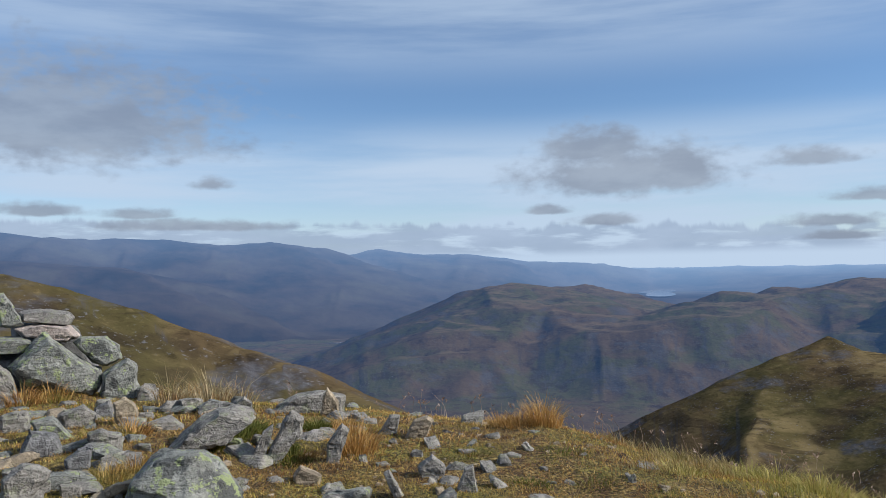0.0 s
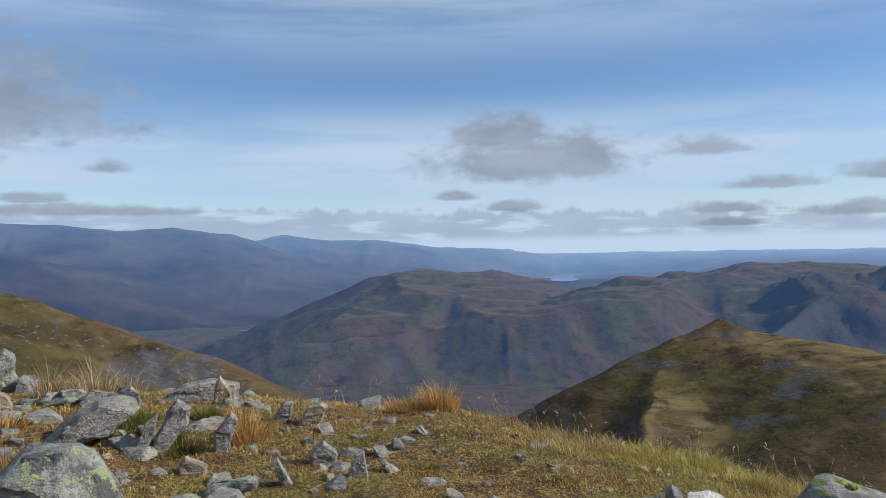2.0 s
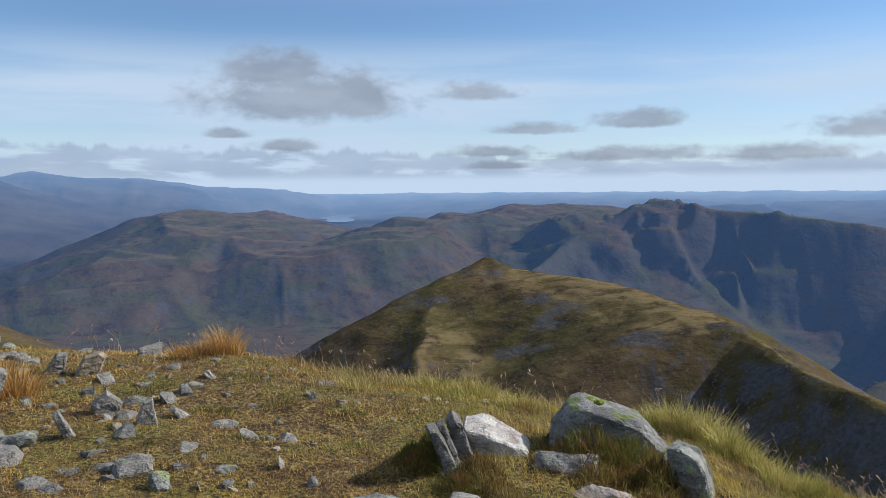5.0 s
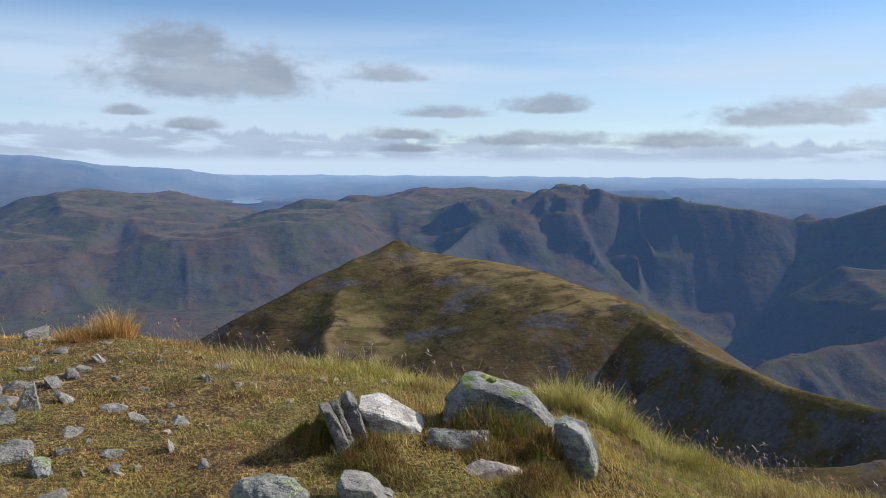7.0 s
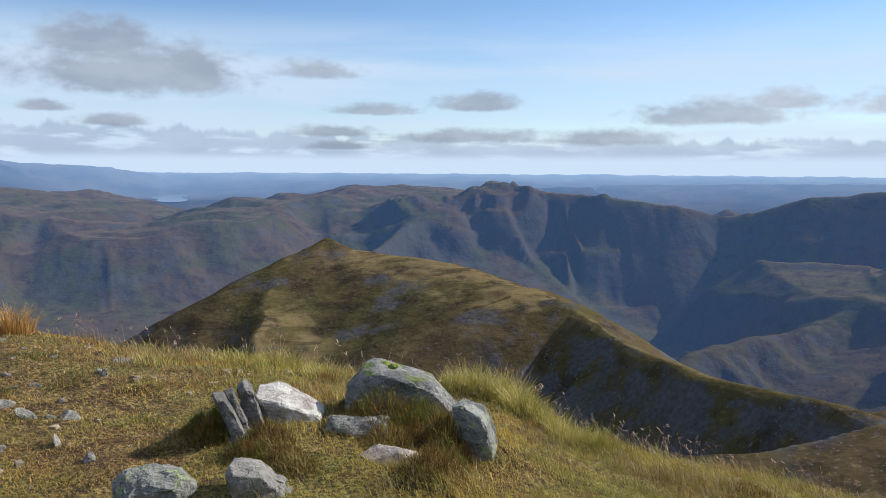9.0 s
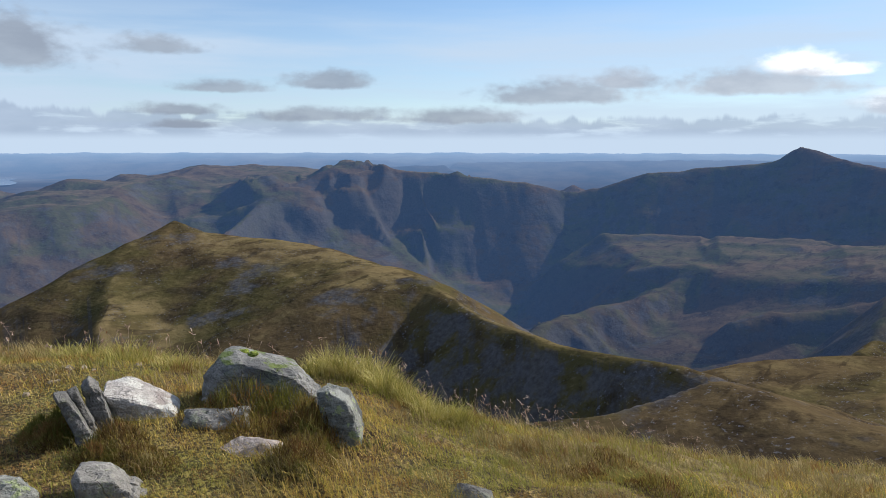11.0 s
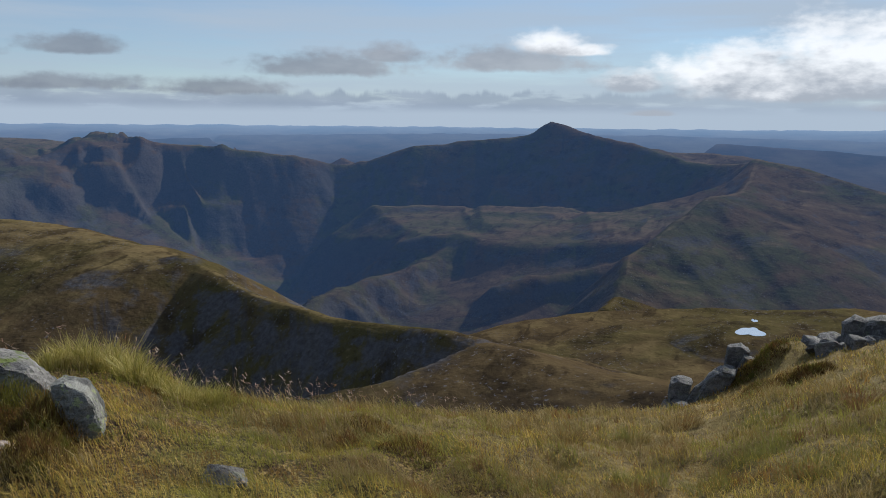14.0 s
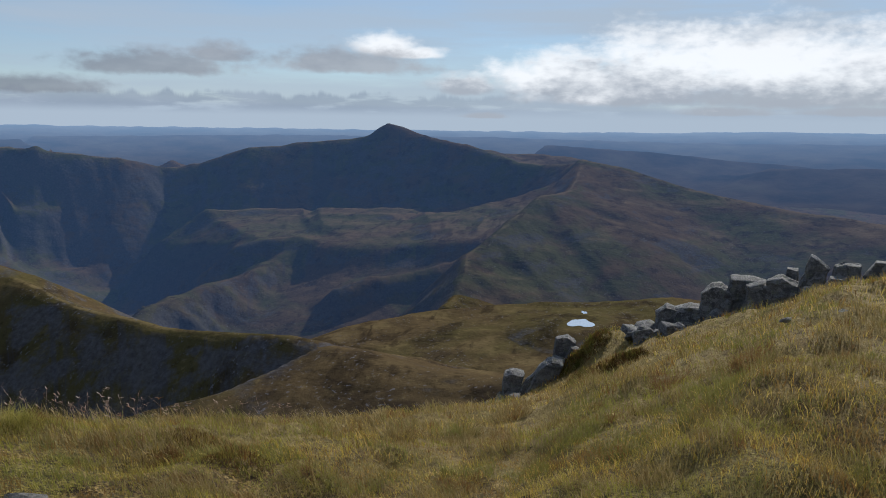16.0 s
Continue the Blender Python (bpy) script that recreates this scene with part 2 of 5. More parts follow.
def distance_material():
    # hills across the valleys; haze of kilometres of air is put in as emission
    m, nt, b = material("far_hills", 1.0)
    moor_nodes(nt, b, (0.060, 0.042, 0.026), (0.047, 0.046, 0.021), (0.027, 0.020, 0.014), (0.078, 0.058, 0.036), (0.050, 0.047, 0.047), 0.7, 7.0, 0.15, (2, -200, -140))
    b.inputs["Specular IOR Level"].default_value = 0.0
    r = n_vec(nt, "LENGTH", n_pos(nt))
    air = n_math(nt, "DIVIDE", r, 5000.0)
    haze_glow = n_ramp(nt, air, [(0.155, (0.006, 0.012, 0.026)), (0.22, (0.009, 0.021, 0.048)), (0.36, (0.014, 0.033, 0.074)), (0.62, (0.027, 0.055, 0.116)), (0.84, (0.052, 0.098, 0.190)), (0.97, (0.095, 0.170, 0.300))])
    nt.links.new(haze_glow, b.inputs["Emission Color"])
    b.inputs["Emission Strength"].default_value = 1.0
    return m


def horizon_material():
    # the last ranges, nearly air-coloured by haze painted as pale blue emission
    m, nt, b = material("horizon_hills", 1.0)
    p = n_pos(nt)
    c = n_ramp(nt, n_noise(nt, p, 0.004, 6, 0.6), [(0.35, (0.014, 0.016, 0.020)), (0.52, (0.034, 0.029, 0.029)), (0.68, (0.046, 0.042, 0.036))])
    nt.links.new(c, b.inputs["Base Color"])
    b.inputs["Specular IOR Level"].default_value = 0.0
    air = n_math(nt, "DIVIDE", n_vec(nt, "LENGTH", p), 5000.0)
    haze_glow = n_ramp(nt, air, [(0.50, (0.024, 0.042, 0.082)), (0.66, (0.048, 0.082, 0.150)), (0.84, (0.110, 0.176, 0.285)), (0.97, (0.215, 0.315, 0.455))])
    nt.links.new(haze_glow, b.inputs["Emission Color"])
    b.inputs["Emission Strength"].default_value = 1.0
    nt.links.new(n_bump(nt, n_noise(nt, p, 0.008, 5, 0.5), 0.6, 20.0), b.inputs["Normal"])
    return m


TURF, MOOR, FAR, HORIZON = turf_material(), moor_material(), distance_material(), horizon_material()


# ---------- the lie of the land ----------
def hash2(ix, iy, seed):
    h = (ix.astype(np.int64) * 374761393 + iy.astype(np.int64) * 668265263 + seed * 974634713) & 0xFFFFFFFF
    h = ((h ^ (h >> 13)) * 1274126177) & 0xFFFFFFFF
    return ((h ^ (h >> 16)) & 0xFFFF).astype(np.float64) / 65535.0


def vnoise(x, y, seed=0):
    ix, iy = np.floor(x), np.floor(y)
    fx, fy = x - ix, y - iy
    fx, fy = fx * fx * fx * (fx * (fx * 6 - 15) + 10), fy * fy * fy * (fy * (fy * 6 - 15) + 10)
    a, b, c, d = hash2(ix, iy, seed), hash2(ix + 1, iy, seed), hash2(ix, iy + 1, seed), hash2(ix + 1, iy + 1, seed)
    return (a + (b - a) * fx) * (1 - fy) + (c + (d - c) * fx) * fy - 0.5


def fbm(x, y, octaves=4, seed=0, gain=0.5):
    v, a = 0.0, 1.0
    for k in range(octaves):
        c, s = math.cos(0.6 * k), math.sin(0.6 * k)
        v = v + a * vnoise((x * c - y * s) * 2 ** k, (x * s + y * c) * 2 ** k, seed + k)
        a *= gain
    return v


def ridged(x, y, octaves=4, seed=0):
    v, a = 0.0, 1.0
    for k in range(octaves):
        v = v + a * (1 - 4 * np.abs(vnoise(x * 2 ** k, y * 2 ** k, seed + k)))
        a *= 0.5
    return v * 0.5


EYE = 1.6
# the brow of the summit as seen from the path: bearing, dip, height of the flat top, distance of the brow
BROW = np.array([
    (-60, 6.5, 0.3, 14.0), (-30, 8.0, 0.2, 12.5), (-21, 8.5, 0.15, 12.0), (-13, 9.3, 0.10, 11.2), (-7, 10.0, 0.06, 10.4), (0, 10.9, 0.03, 9.4),
    (5, 11.3, 0.02, 8.8), (9, 12.0, 0.0, 8.4), (13.5, 13.0, 0.0, 8.1), (20, 13.9, -0.02, 7.8), (26, 14.9, -0.03, 7.4), (31, 15.9, -0.05, 7.0),
    (37.5, 16.6, -0.06, 6.8), (42, 17.6, -0.06, 6.8), (46.5, 19.4, -0.05, 6.8), (51, 20.2, -0.03, 7.2), (57, 20.8, 0.0, 7.8), (65, 21.0, 0.0, 9.0),
])
BROW_2 = np.array([
    (73, 20.6, 0.0, 11.0), (77, 20.0, 0.0, 13.0), (80, 19.2, 0.0, 15.5), (83.5, 18.0, 0.0, 16.0), (86, 16.4, 0.0, 15.5), (90.5, 14.6, 0.0, 14.5),
    (96.5, 12.2, 0.0, 13.5), (99, 10.6, 0.0, 13.0), (101, 9.6, 0.0, 13.0), (112, 8.5, 0.0, 14.0), (140, 7, 0.1, 18.0), (180, 6, 0.2, 22.0), (300, 6.5, 0.3, 14.0),
])
BROWS = np.vstack([BROW, BROW_2])

# low swellings of the turf: east, north, height, radius
MOUNDS = [(2.35, 3.9, 0.09, 0.75), (16.5, 1.7, 0.55, 1.3), (15.9, 1.0, 0.30, 0.8), (14.5, 0.4, 0.16, 0.8), (14.4, -0.6, 0.20, 0.9), (14.2, -1.6, 0.20, 0.8), (-4.7, 10.3, 0.12, 1.3), (1.0, 8.1, 0.06, 0.7), (-1.4, 7.5, 0.05, 0.9), (5.2, 3.2, 0.05, 0.9)]


def near_height(x, y):
    r = np.hypot(x, y)
    a = np.degrees(np.arctan2(x, y))
    a = np.where(a < -60, a + 360, a)
    tan = np.tan(np.radians(np.interp(a, BROWS[:, 0], BROWS[:, 1])))
    top, re = np.interp(a, BROWS[:, 0], BROWS[:, 2]), np.interp(a, BROWS[:, 0], BROWS[:, 3])
    hh = EYE - top
    re = np.maximum(re, 1.06 * hh / tan)
    r0 = np.maximum(0.8, 2 * hh / tan - re)
    p = np.maximum(1.05, tan * (re - r0) / (re * tan - hh))
    q = (re * tan - hh) / (re - r0) ** p
    u = np.maximum(r - r0, 0.0)
    z = top * np.clip((r - 1.0) / 3.0, 0, 1) - q * np.minimum(u, 40.0) ** p
    over = np.maximum(r - 1.15 * re, 0.0)
    z = z - np.where(over < 12, 0.022 * over ** 2, 0.022 * 144 + 0.53 * (over - 12))
    for mx, my, mh, mr in MOUNDS:
        z = z + mh * np.exp(-((x - mx) ** 2 + (y - my) ** 2) / (mr * mr))
    bumps = 0.07 * fbm(x * 0.7, y * 0.7, 3, 5) + (0.04 + 0.085 * np.clip((a - 30) / 20, 0, 1)) * fbm(x * 2.2, y * 2.2, 3, 9) + 0.05 * np.clip((a - 30) / 20, 0, 1) * np.clip(r / 4 - 1, 0, 1) * fbm(x * 3.4, y * 3.4, 2, 97)
    return z + bumps * np.clip(r / 2.0, 0, 1)


def ridge(rows):
    # bearing, dip and distance of a crest to points
    return [(d * math.sin(radians(a)), d * math.cos(radians(a)), EYE + d * math.tan(radians(e))) for a, e, d in rows]


def crest(rows, near, away, rounding, gully, spacing, flat=1e9, fall=0.55, ease=0.5, blend=0.0, lean=0.35):
    # a crest line with the slopes on its two sides, a number or (distance, slope) steps, its rounding, and the depth, spacing and slant of its gullies
    steps = [v if isinstance(v, list) else [(0, v)] for v in (near, away)]
    return ridge(rows), steps, rounding, gully, spacing, flat, fall, ease, blend, lean


RIDGES = [
    # the brown flank beyond the rock pile
    crest([(-60, 3.0, 360), (-45, 1.2, 330), (-28.8, -0.25, 300), (-25.7, -1.1, 296), (-21.3, -2.55, 288), (-17.7, -4.2, 278), (-14.4, -5.7, 268), (-11.4, -6.85, 258), (-7.5, -8.8, 240), (-3, -11, 215)],
          0.42, 0.60, 10, 2.0, 22),
    # the near ridge: its knob, the long hump, the narrow tail and the end that runs out into the moor
    crest([(22.2, -7.25, 720), (23.8, -6.6, 738), (24.6, -6.0, 742), (25.4, -5.62, 745), (26.3, -5.95, 742), (27.3, -6.15, 735),
           (30.3, -6.42, 705), (34.9, -7.3, 640), (39.7, -8.8, 555), (42.5, -9.95, 508)], [(0, 0.29), (60, 0.39), (150, 0.48)], 0.62, 22, 2.2, 60),
    crest([(25.05, -5.75, 744), (25.5, -5.42, 746), (25.9, -5.62, 744)], 0.7, 0.7, 4, 1, 20),
    crest([(42.0, -9.75, 516), (44.6, -10.85, 474), (46.7, -12.4, 445), (48.7, -13.0, 424), (52.8, -14.1, 388), (56.8, -14.85, 362), (60.7, -15.2, 340), (62.9, -15.7, 330)],
          [(0, 0.75), (8, 0.98)], 0.62, 5, 4.0, 26),
    crest([(63.5, -16.0, 322), (65.6, -16.65, 305), (68.1, -17.4, 290), (73.8, -18.0, 275), (84, -18.8, 250), (95, -18.8, 250)], 0.28, 0.40, 8, 2.0, 40, fall=1.2, ease=0.12),
    crest([(22.2, -7.25, 720), (20.6, -7.95, 716), (19.0, -8.6, 712), (17.6, -9.7, 704), (15.2, -11.5, 690), (14.5, -12.2, 685), (13.6, -13.4, 670)], 0.60, 0.50, 6, 3, 30),
    crest([(23.2, -6.8, 724), (22.0, -7.5, 698), (21.9, -8.4, 665), (21.1, -9.6, 625), (21.3, -10.6, 592), (20.5, -12.0, 545), (20.6, -13.2, 510), (19.6, -15.5, 460)], 0.95, [(0, 0.26), (70, 0.42)], 7, 6, 46, flat=110.0),
    # the rounded hill across the valley: two domes, the broken edge in front of them and its long spur
    crest([(-5.5, -7.9, 1480), (-3.5, -6.9, 1540), (-1.5, -4.7, 1680), (0.5, -3.4, 1790), (2.8, -1.9, 1930), (5.0, -1.55, 2000), (6.4, -1.7, 2010), (8.4, -2.05, 2000), (10.2, -2.7, 1950)],
          [(0, 0.17), (200, 0.30), (420, 0.6)], 0.40, 40, 8, 120),
    crest([(7.0, -2.2, 2200), (8.4, -1.85, 2250), (10.0, -1.68, 2270), (12.4, -2.45, 2270), (14.4, -3.2, 2260), (17.6, -4.0, 2250), (21, -4.2, 2300)], 0.20, 0.40, 40, 8, 160),
    crest([(0.5, -8.9, 1330), (2.7, -6.45, 1440), (4.3, -4.95, 1530), (6.0, -3.4, 1640), (7.2, -3.1, 1680), (8.5, -4.4, 1560), (10.7, -5.1, 1490), (12.6, -5.0, 1480), (14.4, -4.8, 1480), (15.6, -4.25, 1530),
           (17.7, -3.95, 1540), (19.8, -3.9, 1560), (21.2, -3.3, 1660), (22.8, -2.6, 1790), (25.4, -2.2, 1880)], [(0, 0.36), (24, 0.66), (210, 0.46), (330, 0.3)], [(0, 0.02), (150, 0.3)], 14, 18, 95, lean=-0.25),
    # the plateau behind the crags
    crest([(22.8, -2.55, 1950), (25.1, -2.0, 2000), (27.7, -1.47, 2080), (30.7, -1.45, 2120), (32.8, -1.56, 2100), (34.2, -1.8, 2020), (36.2, -1.85, 1980)], [(0, 0.16), (260, 0.36)], 0.35, 50, 8, 160),
    crest([(27.7, -7.0, 1400), (29.6, -5.5, 1500), (31.6, -4.0, 1610), (33.8, -2.75, 1700), (36.2, -1.72, 1740), (37.0, -1.80, 1745), (37.6, -2.1, 1730), (38.6, -1.95, 1740), (40.6, -1.84, 1750), (43.5, -2.0, 1750), (45, -2.2, 1740)],
          [(0, 0.5), (10, 1.1), (250, 0.85), (360, 0.7)], 0.30, 5, 105, 135, lean=-0.35),
    crest([(45, -2.2, 1740), (49.8, -2.75, 1740), (52.2, -3.3, 1760), (54.4, -3.34, 1760)], [(0, 0.4), (14, 1.0), (260, 0.85)], 0.35, 8, 26, 130, lean=-0.3),
    # the high peak and its shoulders
    crest([(54.4, -3.34, 1760), (58.3, -1.95, 1750), (62, -1.65, 1750), (66.4, -1.2, 1750), (67.2, -0.75, 1750), (67.8, -0.30, 1750), (68.6, -0.48, 1730), (69.9, -0.85, 1700), (72.5, -1.5, 1650),
           (74.2, -2.0, 1600), (76.8, -2.85, 1540), (79, -2.9, 1500), (81.4, -2.72, 1420)], [(0, 0.45), (12, 0.80), (280, 0.70)], 0.35, 6, 16, 170),
    crest([(81.4, -2.72, 1420), (84, -3.0, 1400), (88, -4.15, 1350), (95.2, -5.5, 1250), (101, -6.05, 1200), (120, -6.5, 1150)], 0.29, 0.35, 14, 7, 190, fall=0.95, ease=0.12),
    # the spur that walls the hanging valley
    crest([(81.4, -2.75, 1400), (81.1, -3.9, 1250), (80.6, -4.75, 1160), (78.7, -5.15, 1100), (76.7, -6.9, 1010), (75.3, -8.25, 940), (73.5, -9.5, 885), (73.4, -10.7, 835), (72.8, -12.3, 775), (72.0, -13.2, 735)],
          1.0, [(0, 0.31), (140, 0.40)], 5, 9, 62),
    # the lip of the hanging valley, the bowl behind it, a buttress and a ledge in its wall
    crest([(57.2, -8.75, 1270), (59.4, -8.45, 1250), (61.5, -8.25, 1240), (63.5, -8.6, 1190), (65.4, -8.95, 1165), (67.5, -9.1, 1150), (71.1, -8.75, 1120), (74.5, -8.3, 1080)],
          [(0, 0.45), (14, 1.05)], -0.06, 7, 13, 62, flat=280.0, blend=20.0),
    crest([(61.2, -8.9, 1215), (59.5, -9.9, 1175), (57.8, -10.7, 1120), (55.4, -11.35, 1070), (52.9, -12.1, 1020), (50.9, -12.9, 970), (49.5, -14.2, 920)], [(0, 0.3), (12, 0.7)], [(0, 0.3), (14, 0.95)], 5, 16, 38),
    crest([(64.5, -11.9, 985), (67.2, -11.1, 1000), (69.6, -10.9, 1010), (72.3, -10.25, 1020), (74, -9.9, 1030)], [(0, 0.35), (10, 0.98)], 0.05, 4, 8, 34, flat=14.0),
    # the boggy shelf with the tarn
    crest([(52, -21, 470), (57, -19, 500), (60.5, -17.0, 520), (63.3, -15.4, 530), (66.9, -14.45, 550), (72.1, -13.4, 580), (75.6, -13.0, 590), (79.3, -12.72, 600), (84.2, -12.45, 610), (88.3, -11.9, 620), (91, -12.0, 610), (102, -11.5, 590)],
          0.06, 0.45, 14, 3, 60, flat=260.0),
    # far shoulders showing over the cols
    crest([(52.4, -3.3, 2150), (53.2, -2.88, 2150), (54.4, -3.3, 2150)], 0.4, 0.4, 6, 6, 40),
    crest([(73.5, -2.15, 1800), (75, -2.0, 1830), (76.5, -2.2, 1850), (78, -2.12, 1850), (80.5, -2.3, 1800), (82.0, -2.6, 1700)], 0.3, 0.35, 12, 4, 70),
    crest([(79, -1.55, 3400), (86, -1.9, 3350), (94, -2.5, 3300), (104, -3.3, 3200)], 0.25, 0.3, 40, 20, 180),
    crest([(86, -5.2, 2950), (89.8, -4.1, 2960), (94, -2.75, 3000), (101, -2.5, 3000), (112, -2.0, 3000)], 0.3, 0.3, 40, 20, 160),
]
FAR_RIDGES = [
    crest([(-50, 3.2, 3900), (-36, 2.7, 3800), (-28.8, 2.45, 3800), (-26.3, 2.1, 3800), (-22.3, 2.05, 3850), (-18.4, 1.9, 3850), (-15.8, 1.5, 3900), (-12, 1.65, 3900), (-8.9, 1.2, 3950),
            (-6.6, 0.72, 4100)], 0.30, 0.3, 60, 50, 260),
    crest([(-6.6, 0.70, 4300), (-4.6, 1.10, 4350), (-1.8, 0.66, 4300), (1.9, 0.58, 4350), (5.5, 0.1, 4400), (11, -0.25, 4450), (14, -0.7, 4450)], 0.22, 0.3, 70, 40, 240),
    crest([(-40, 1.4, 3200), (-28.8, 0.7, 3150), (-22, 0.1, 3100), (-17, -1.0, 3050), (-12, -2.6, 3000), (-9, -4.0, 2950)], 0.30, 0.35, 60, 36, 200),
    crest([(-10, 0.2, 3700), (-4, -0.7, 3650), (1, -1.6, 3600), (5, -2.6, 3500)], 0.26, 0.3, 60, 36, 220),
    crest([(17, -1.6, 4300), (22, -1.35, 4300), (30, -1.3, 4350), (40, -1.2, 4300)], 0.2, 0.2, 60, 24, 260),
    crest([(9, -1.5, 3900), (12, -1.9, 3850), (14, -2.6, 3800)], 0.22, 0.2, 50, 24, 200),
    crest([(20, -2.5, 3600), (23, -1.9, 3650), (30, -1.9, 3700), (44, -1.5, 3800)], 0.2, 0.2, 50, 24, 200),
    crest([(-10, -0.6, 4820), (20, -0.62, 4820), (45, -0.66, 4820), (60, -0.68, 4820), (84, -0.62, 4820), (95, -0.40, 4820), (112, -0.35, 4820)], 0.12, 0.2, 80, 8, 420),
    crest([(45, -1.35, 4150), (60, -1.15, 4200), (75, -1.1, 4200), (90, -1.3, 4200), (112, -0.9, 4200)], 0.16, 0.2, 80, 12, 300),
]


def smax(a, b, k):
    h = np.maximum(k - np.abs(a - b), 0.0) / k
    return np.maximum(a, b) + h * h * k * 0.25


def drop(d, steps, rounding):
    # how far the ground has fallen d metres from the crest
    out = steps[0][1] * (np.sqrt(d * d + rounding * rounding) - rounding)
    for (_, s0), (d1, s1) in zip(steps[:-1], steps[1:]):
        u = d - d1
        out = out + (s1 - s0) * 0.5 * (u + np.sqrt(u * u + 60.0))
    return out


def ridge_height(x, y, spec):
    pts, (near, away), rho, gully, lam, flat, fall, ease, blend, slant = spec
    best, arc = None, 0.0
    for (ax, ay, az_), (bx, by, bz) in zip(pts[:-1], pts[1:]):
        ux, uy = bx - ax, by - ay
        ln = math.hypot(ux, uy)
        t = np.clip(((x - ax) * ux + (y - ay) * uy) / (ln * ln), 0, 1)
        qx, qy = ax + t * ux, ay + t * uy
        d = np.hypot(x - qx, y - qy)
        side = (ux * (y - qy) - uy * (x - qx)) / (ln * (d + 1e-3))
        inner = np.clip(0.5 - side * 0.9, 0, 1)
        down_out = drop(d, away, rho)
        down = down_out + (drop(d, near, rho) - down_out) * inner
        # the ends fall away gently
        along = ((x - ax) * ux + (y - ay) * uy) / ln
        past = np.maximum(-along if arc == 0.0 else 0.0, along - ln if bx == pts[-1][0] else 0.0)
        k = np.clip(past / (40.0 * ease + ease * d), 0, 1)
        k = k * k * (3 - 2 * k)
        down = down + np.maximum(fall * d - down, 0) * k
        # past an inner joint the next stretch takes over
        beyond = np.maximum(np.maximum(-along, along - ln), 0.0)
        down = down + 0.8 * np.maximum(beyond - 0.6 * d, 0.0)
        w = arc + t * ln + slant * d
        g = ridged(w / lam, d / (lam * 5.0), 5 if gully > 10 else 3, int(rho * 7 + gully)) * gully
        h = az_ + t * (bz - az_) - down - 0.5 * np.maximum(d - flat, 0.0) + (g - gully * 0.35) * np.clip((d - 4) / (lam * (0.45 if gully > 60 else 0.9)), 0, 1)
        best = h if best is None else smax(best, h, (6.0 + 0.05 * lam) * np.clip(d / 60, 0.08, 1))
        arc += ln
    return best


def beside(x, y, pts, reach=950.0):
    # the ground near enough to a crest to be shaped by it
    px, py = [p[0] for p in pts], [p[1] for p in pts]
    return (x > min(px) - reach) & (x < max(px) + reach) & (y > min(py) - reach) & (y < max(py) + reach)


def land_height(x, y):
    r = np.hypot(x, y)
    a = np.degrees(np.arctan2(x, y))
    base = -225.0 + np.interp(r, [0, 2600, 3400, 4880], [0, 0, 50, 150]) + 10 * fbm(x / 260, y / 260, 4, 3) * np.clip(r / 600, 0, 1)
    base -= 175 * np.exp(-((a - 51) / 19) ** 2) * np.exp(-((r - 1130) / 430) ** 2)
    h = base
    for spec in RIDGES:
        m = beside(x, y, spec[0])
        h[m] = smax(h[m], ridge_height(x[m], y[m], spec), spec[8] + 4 + 0.012 * r[m])
    for spec in FAR_RIDGES:
        m = beside(x, y, spec[0]) & (r > 2500)
        h[m] = smax(h[m], ridge_height(x[m], y[m], spec), 30.0)
    # flat bog with a tarn
    rough = np.clip((r - 150) / 300, 0.25, 1.0)
    h = h + rough * (2.4 * fbm(x / 46, y / 46, 4, 31) + np.interp(r, [2300, 3000], [0.003, 0.0012]) * r * fbm(x / 90, y / 90, 4, 37))
    # hags and terraces of the bog
    bog = np.clip((a - 61) / 5, 0, 1) * np.clip((640 - r) / 60, 0, 1)
    h = h + bog * (1.6 * ridged(x / 34, y / 75, 3, 43) + 0.7 * fbm(x / 9, y / 16, 3, 47))
    return h


LOCHAN = ridge([(81.9, -13.95, 512)])[0]
LAKE = ridge([(15.0, -2.36, 3750)])[0]
POOL = ridge([(82.1, -13.2, 556)])[0]
RIVER = ridge([(-6.3, -5.5, 2330)])[0]


def height(x, y):
    r = np.hypot(x, y)
    z = near_height(x, y)
    out = r > 40
    land = land_height(x[out], y[out])
    # shallow basins for the waters
    for (wx, wy, wz), rad in ((LOCHAN, 22.0), (LAKE, 330.0), (RIVER, 95.0), (POOL, 7.0)):
        d = np.hypot(x[out] - wx, y[out] - wy)
        k = np.clip((rad * 2.2 - d) / (rad * 1.2), 0, 1)
        land = land * (1 - k) + (wz - 0.5 * np.clip((rad - d) / rad, -1.5, 1)) * k
    z[out] = np.maximum(z[out], land)
    return z


def land_grid():
    cols = np.concatenate([np.arange(-38, 110, 0.165), np.arange(110, 322, 4.0)])
    rr = [0.4]
    while rr[-1] < 4880:
        v = rr[-1]
        rr.append(v * (1.03 if v < 26 else 1.05 if v < 150 else 1.0072 if v < 2350 else 1.016))
    rr = np.array(rr)
    A, R = np.meshgrid(np.radians(cols), rr)
    X, Y = (R * np.sin(A)).ravel(), (R * np.cos(A)).ravel()
    Z = height(X, Y)
    return np.stack([X, Y, Z], 1), rr, len(cols)


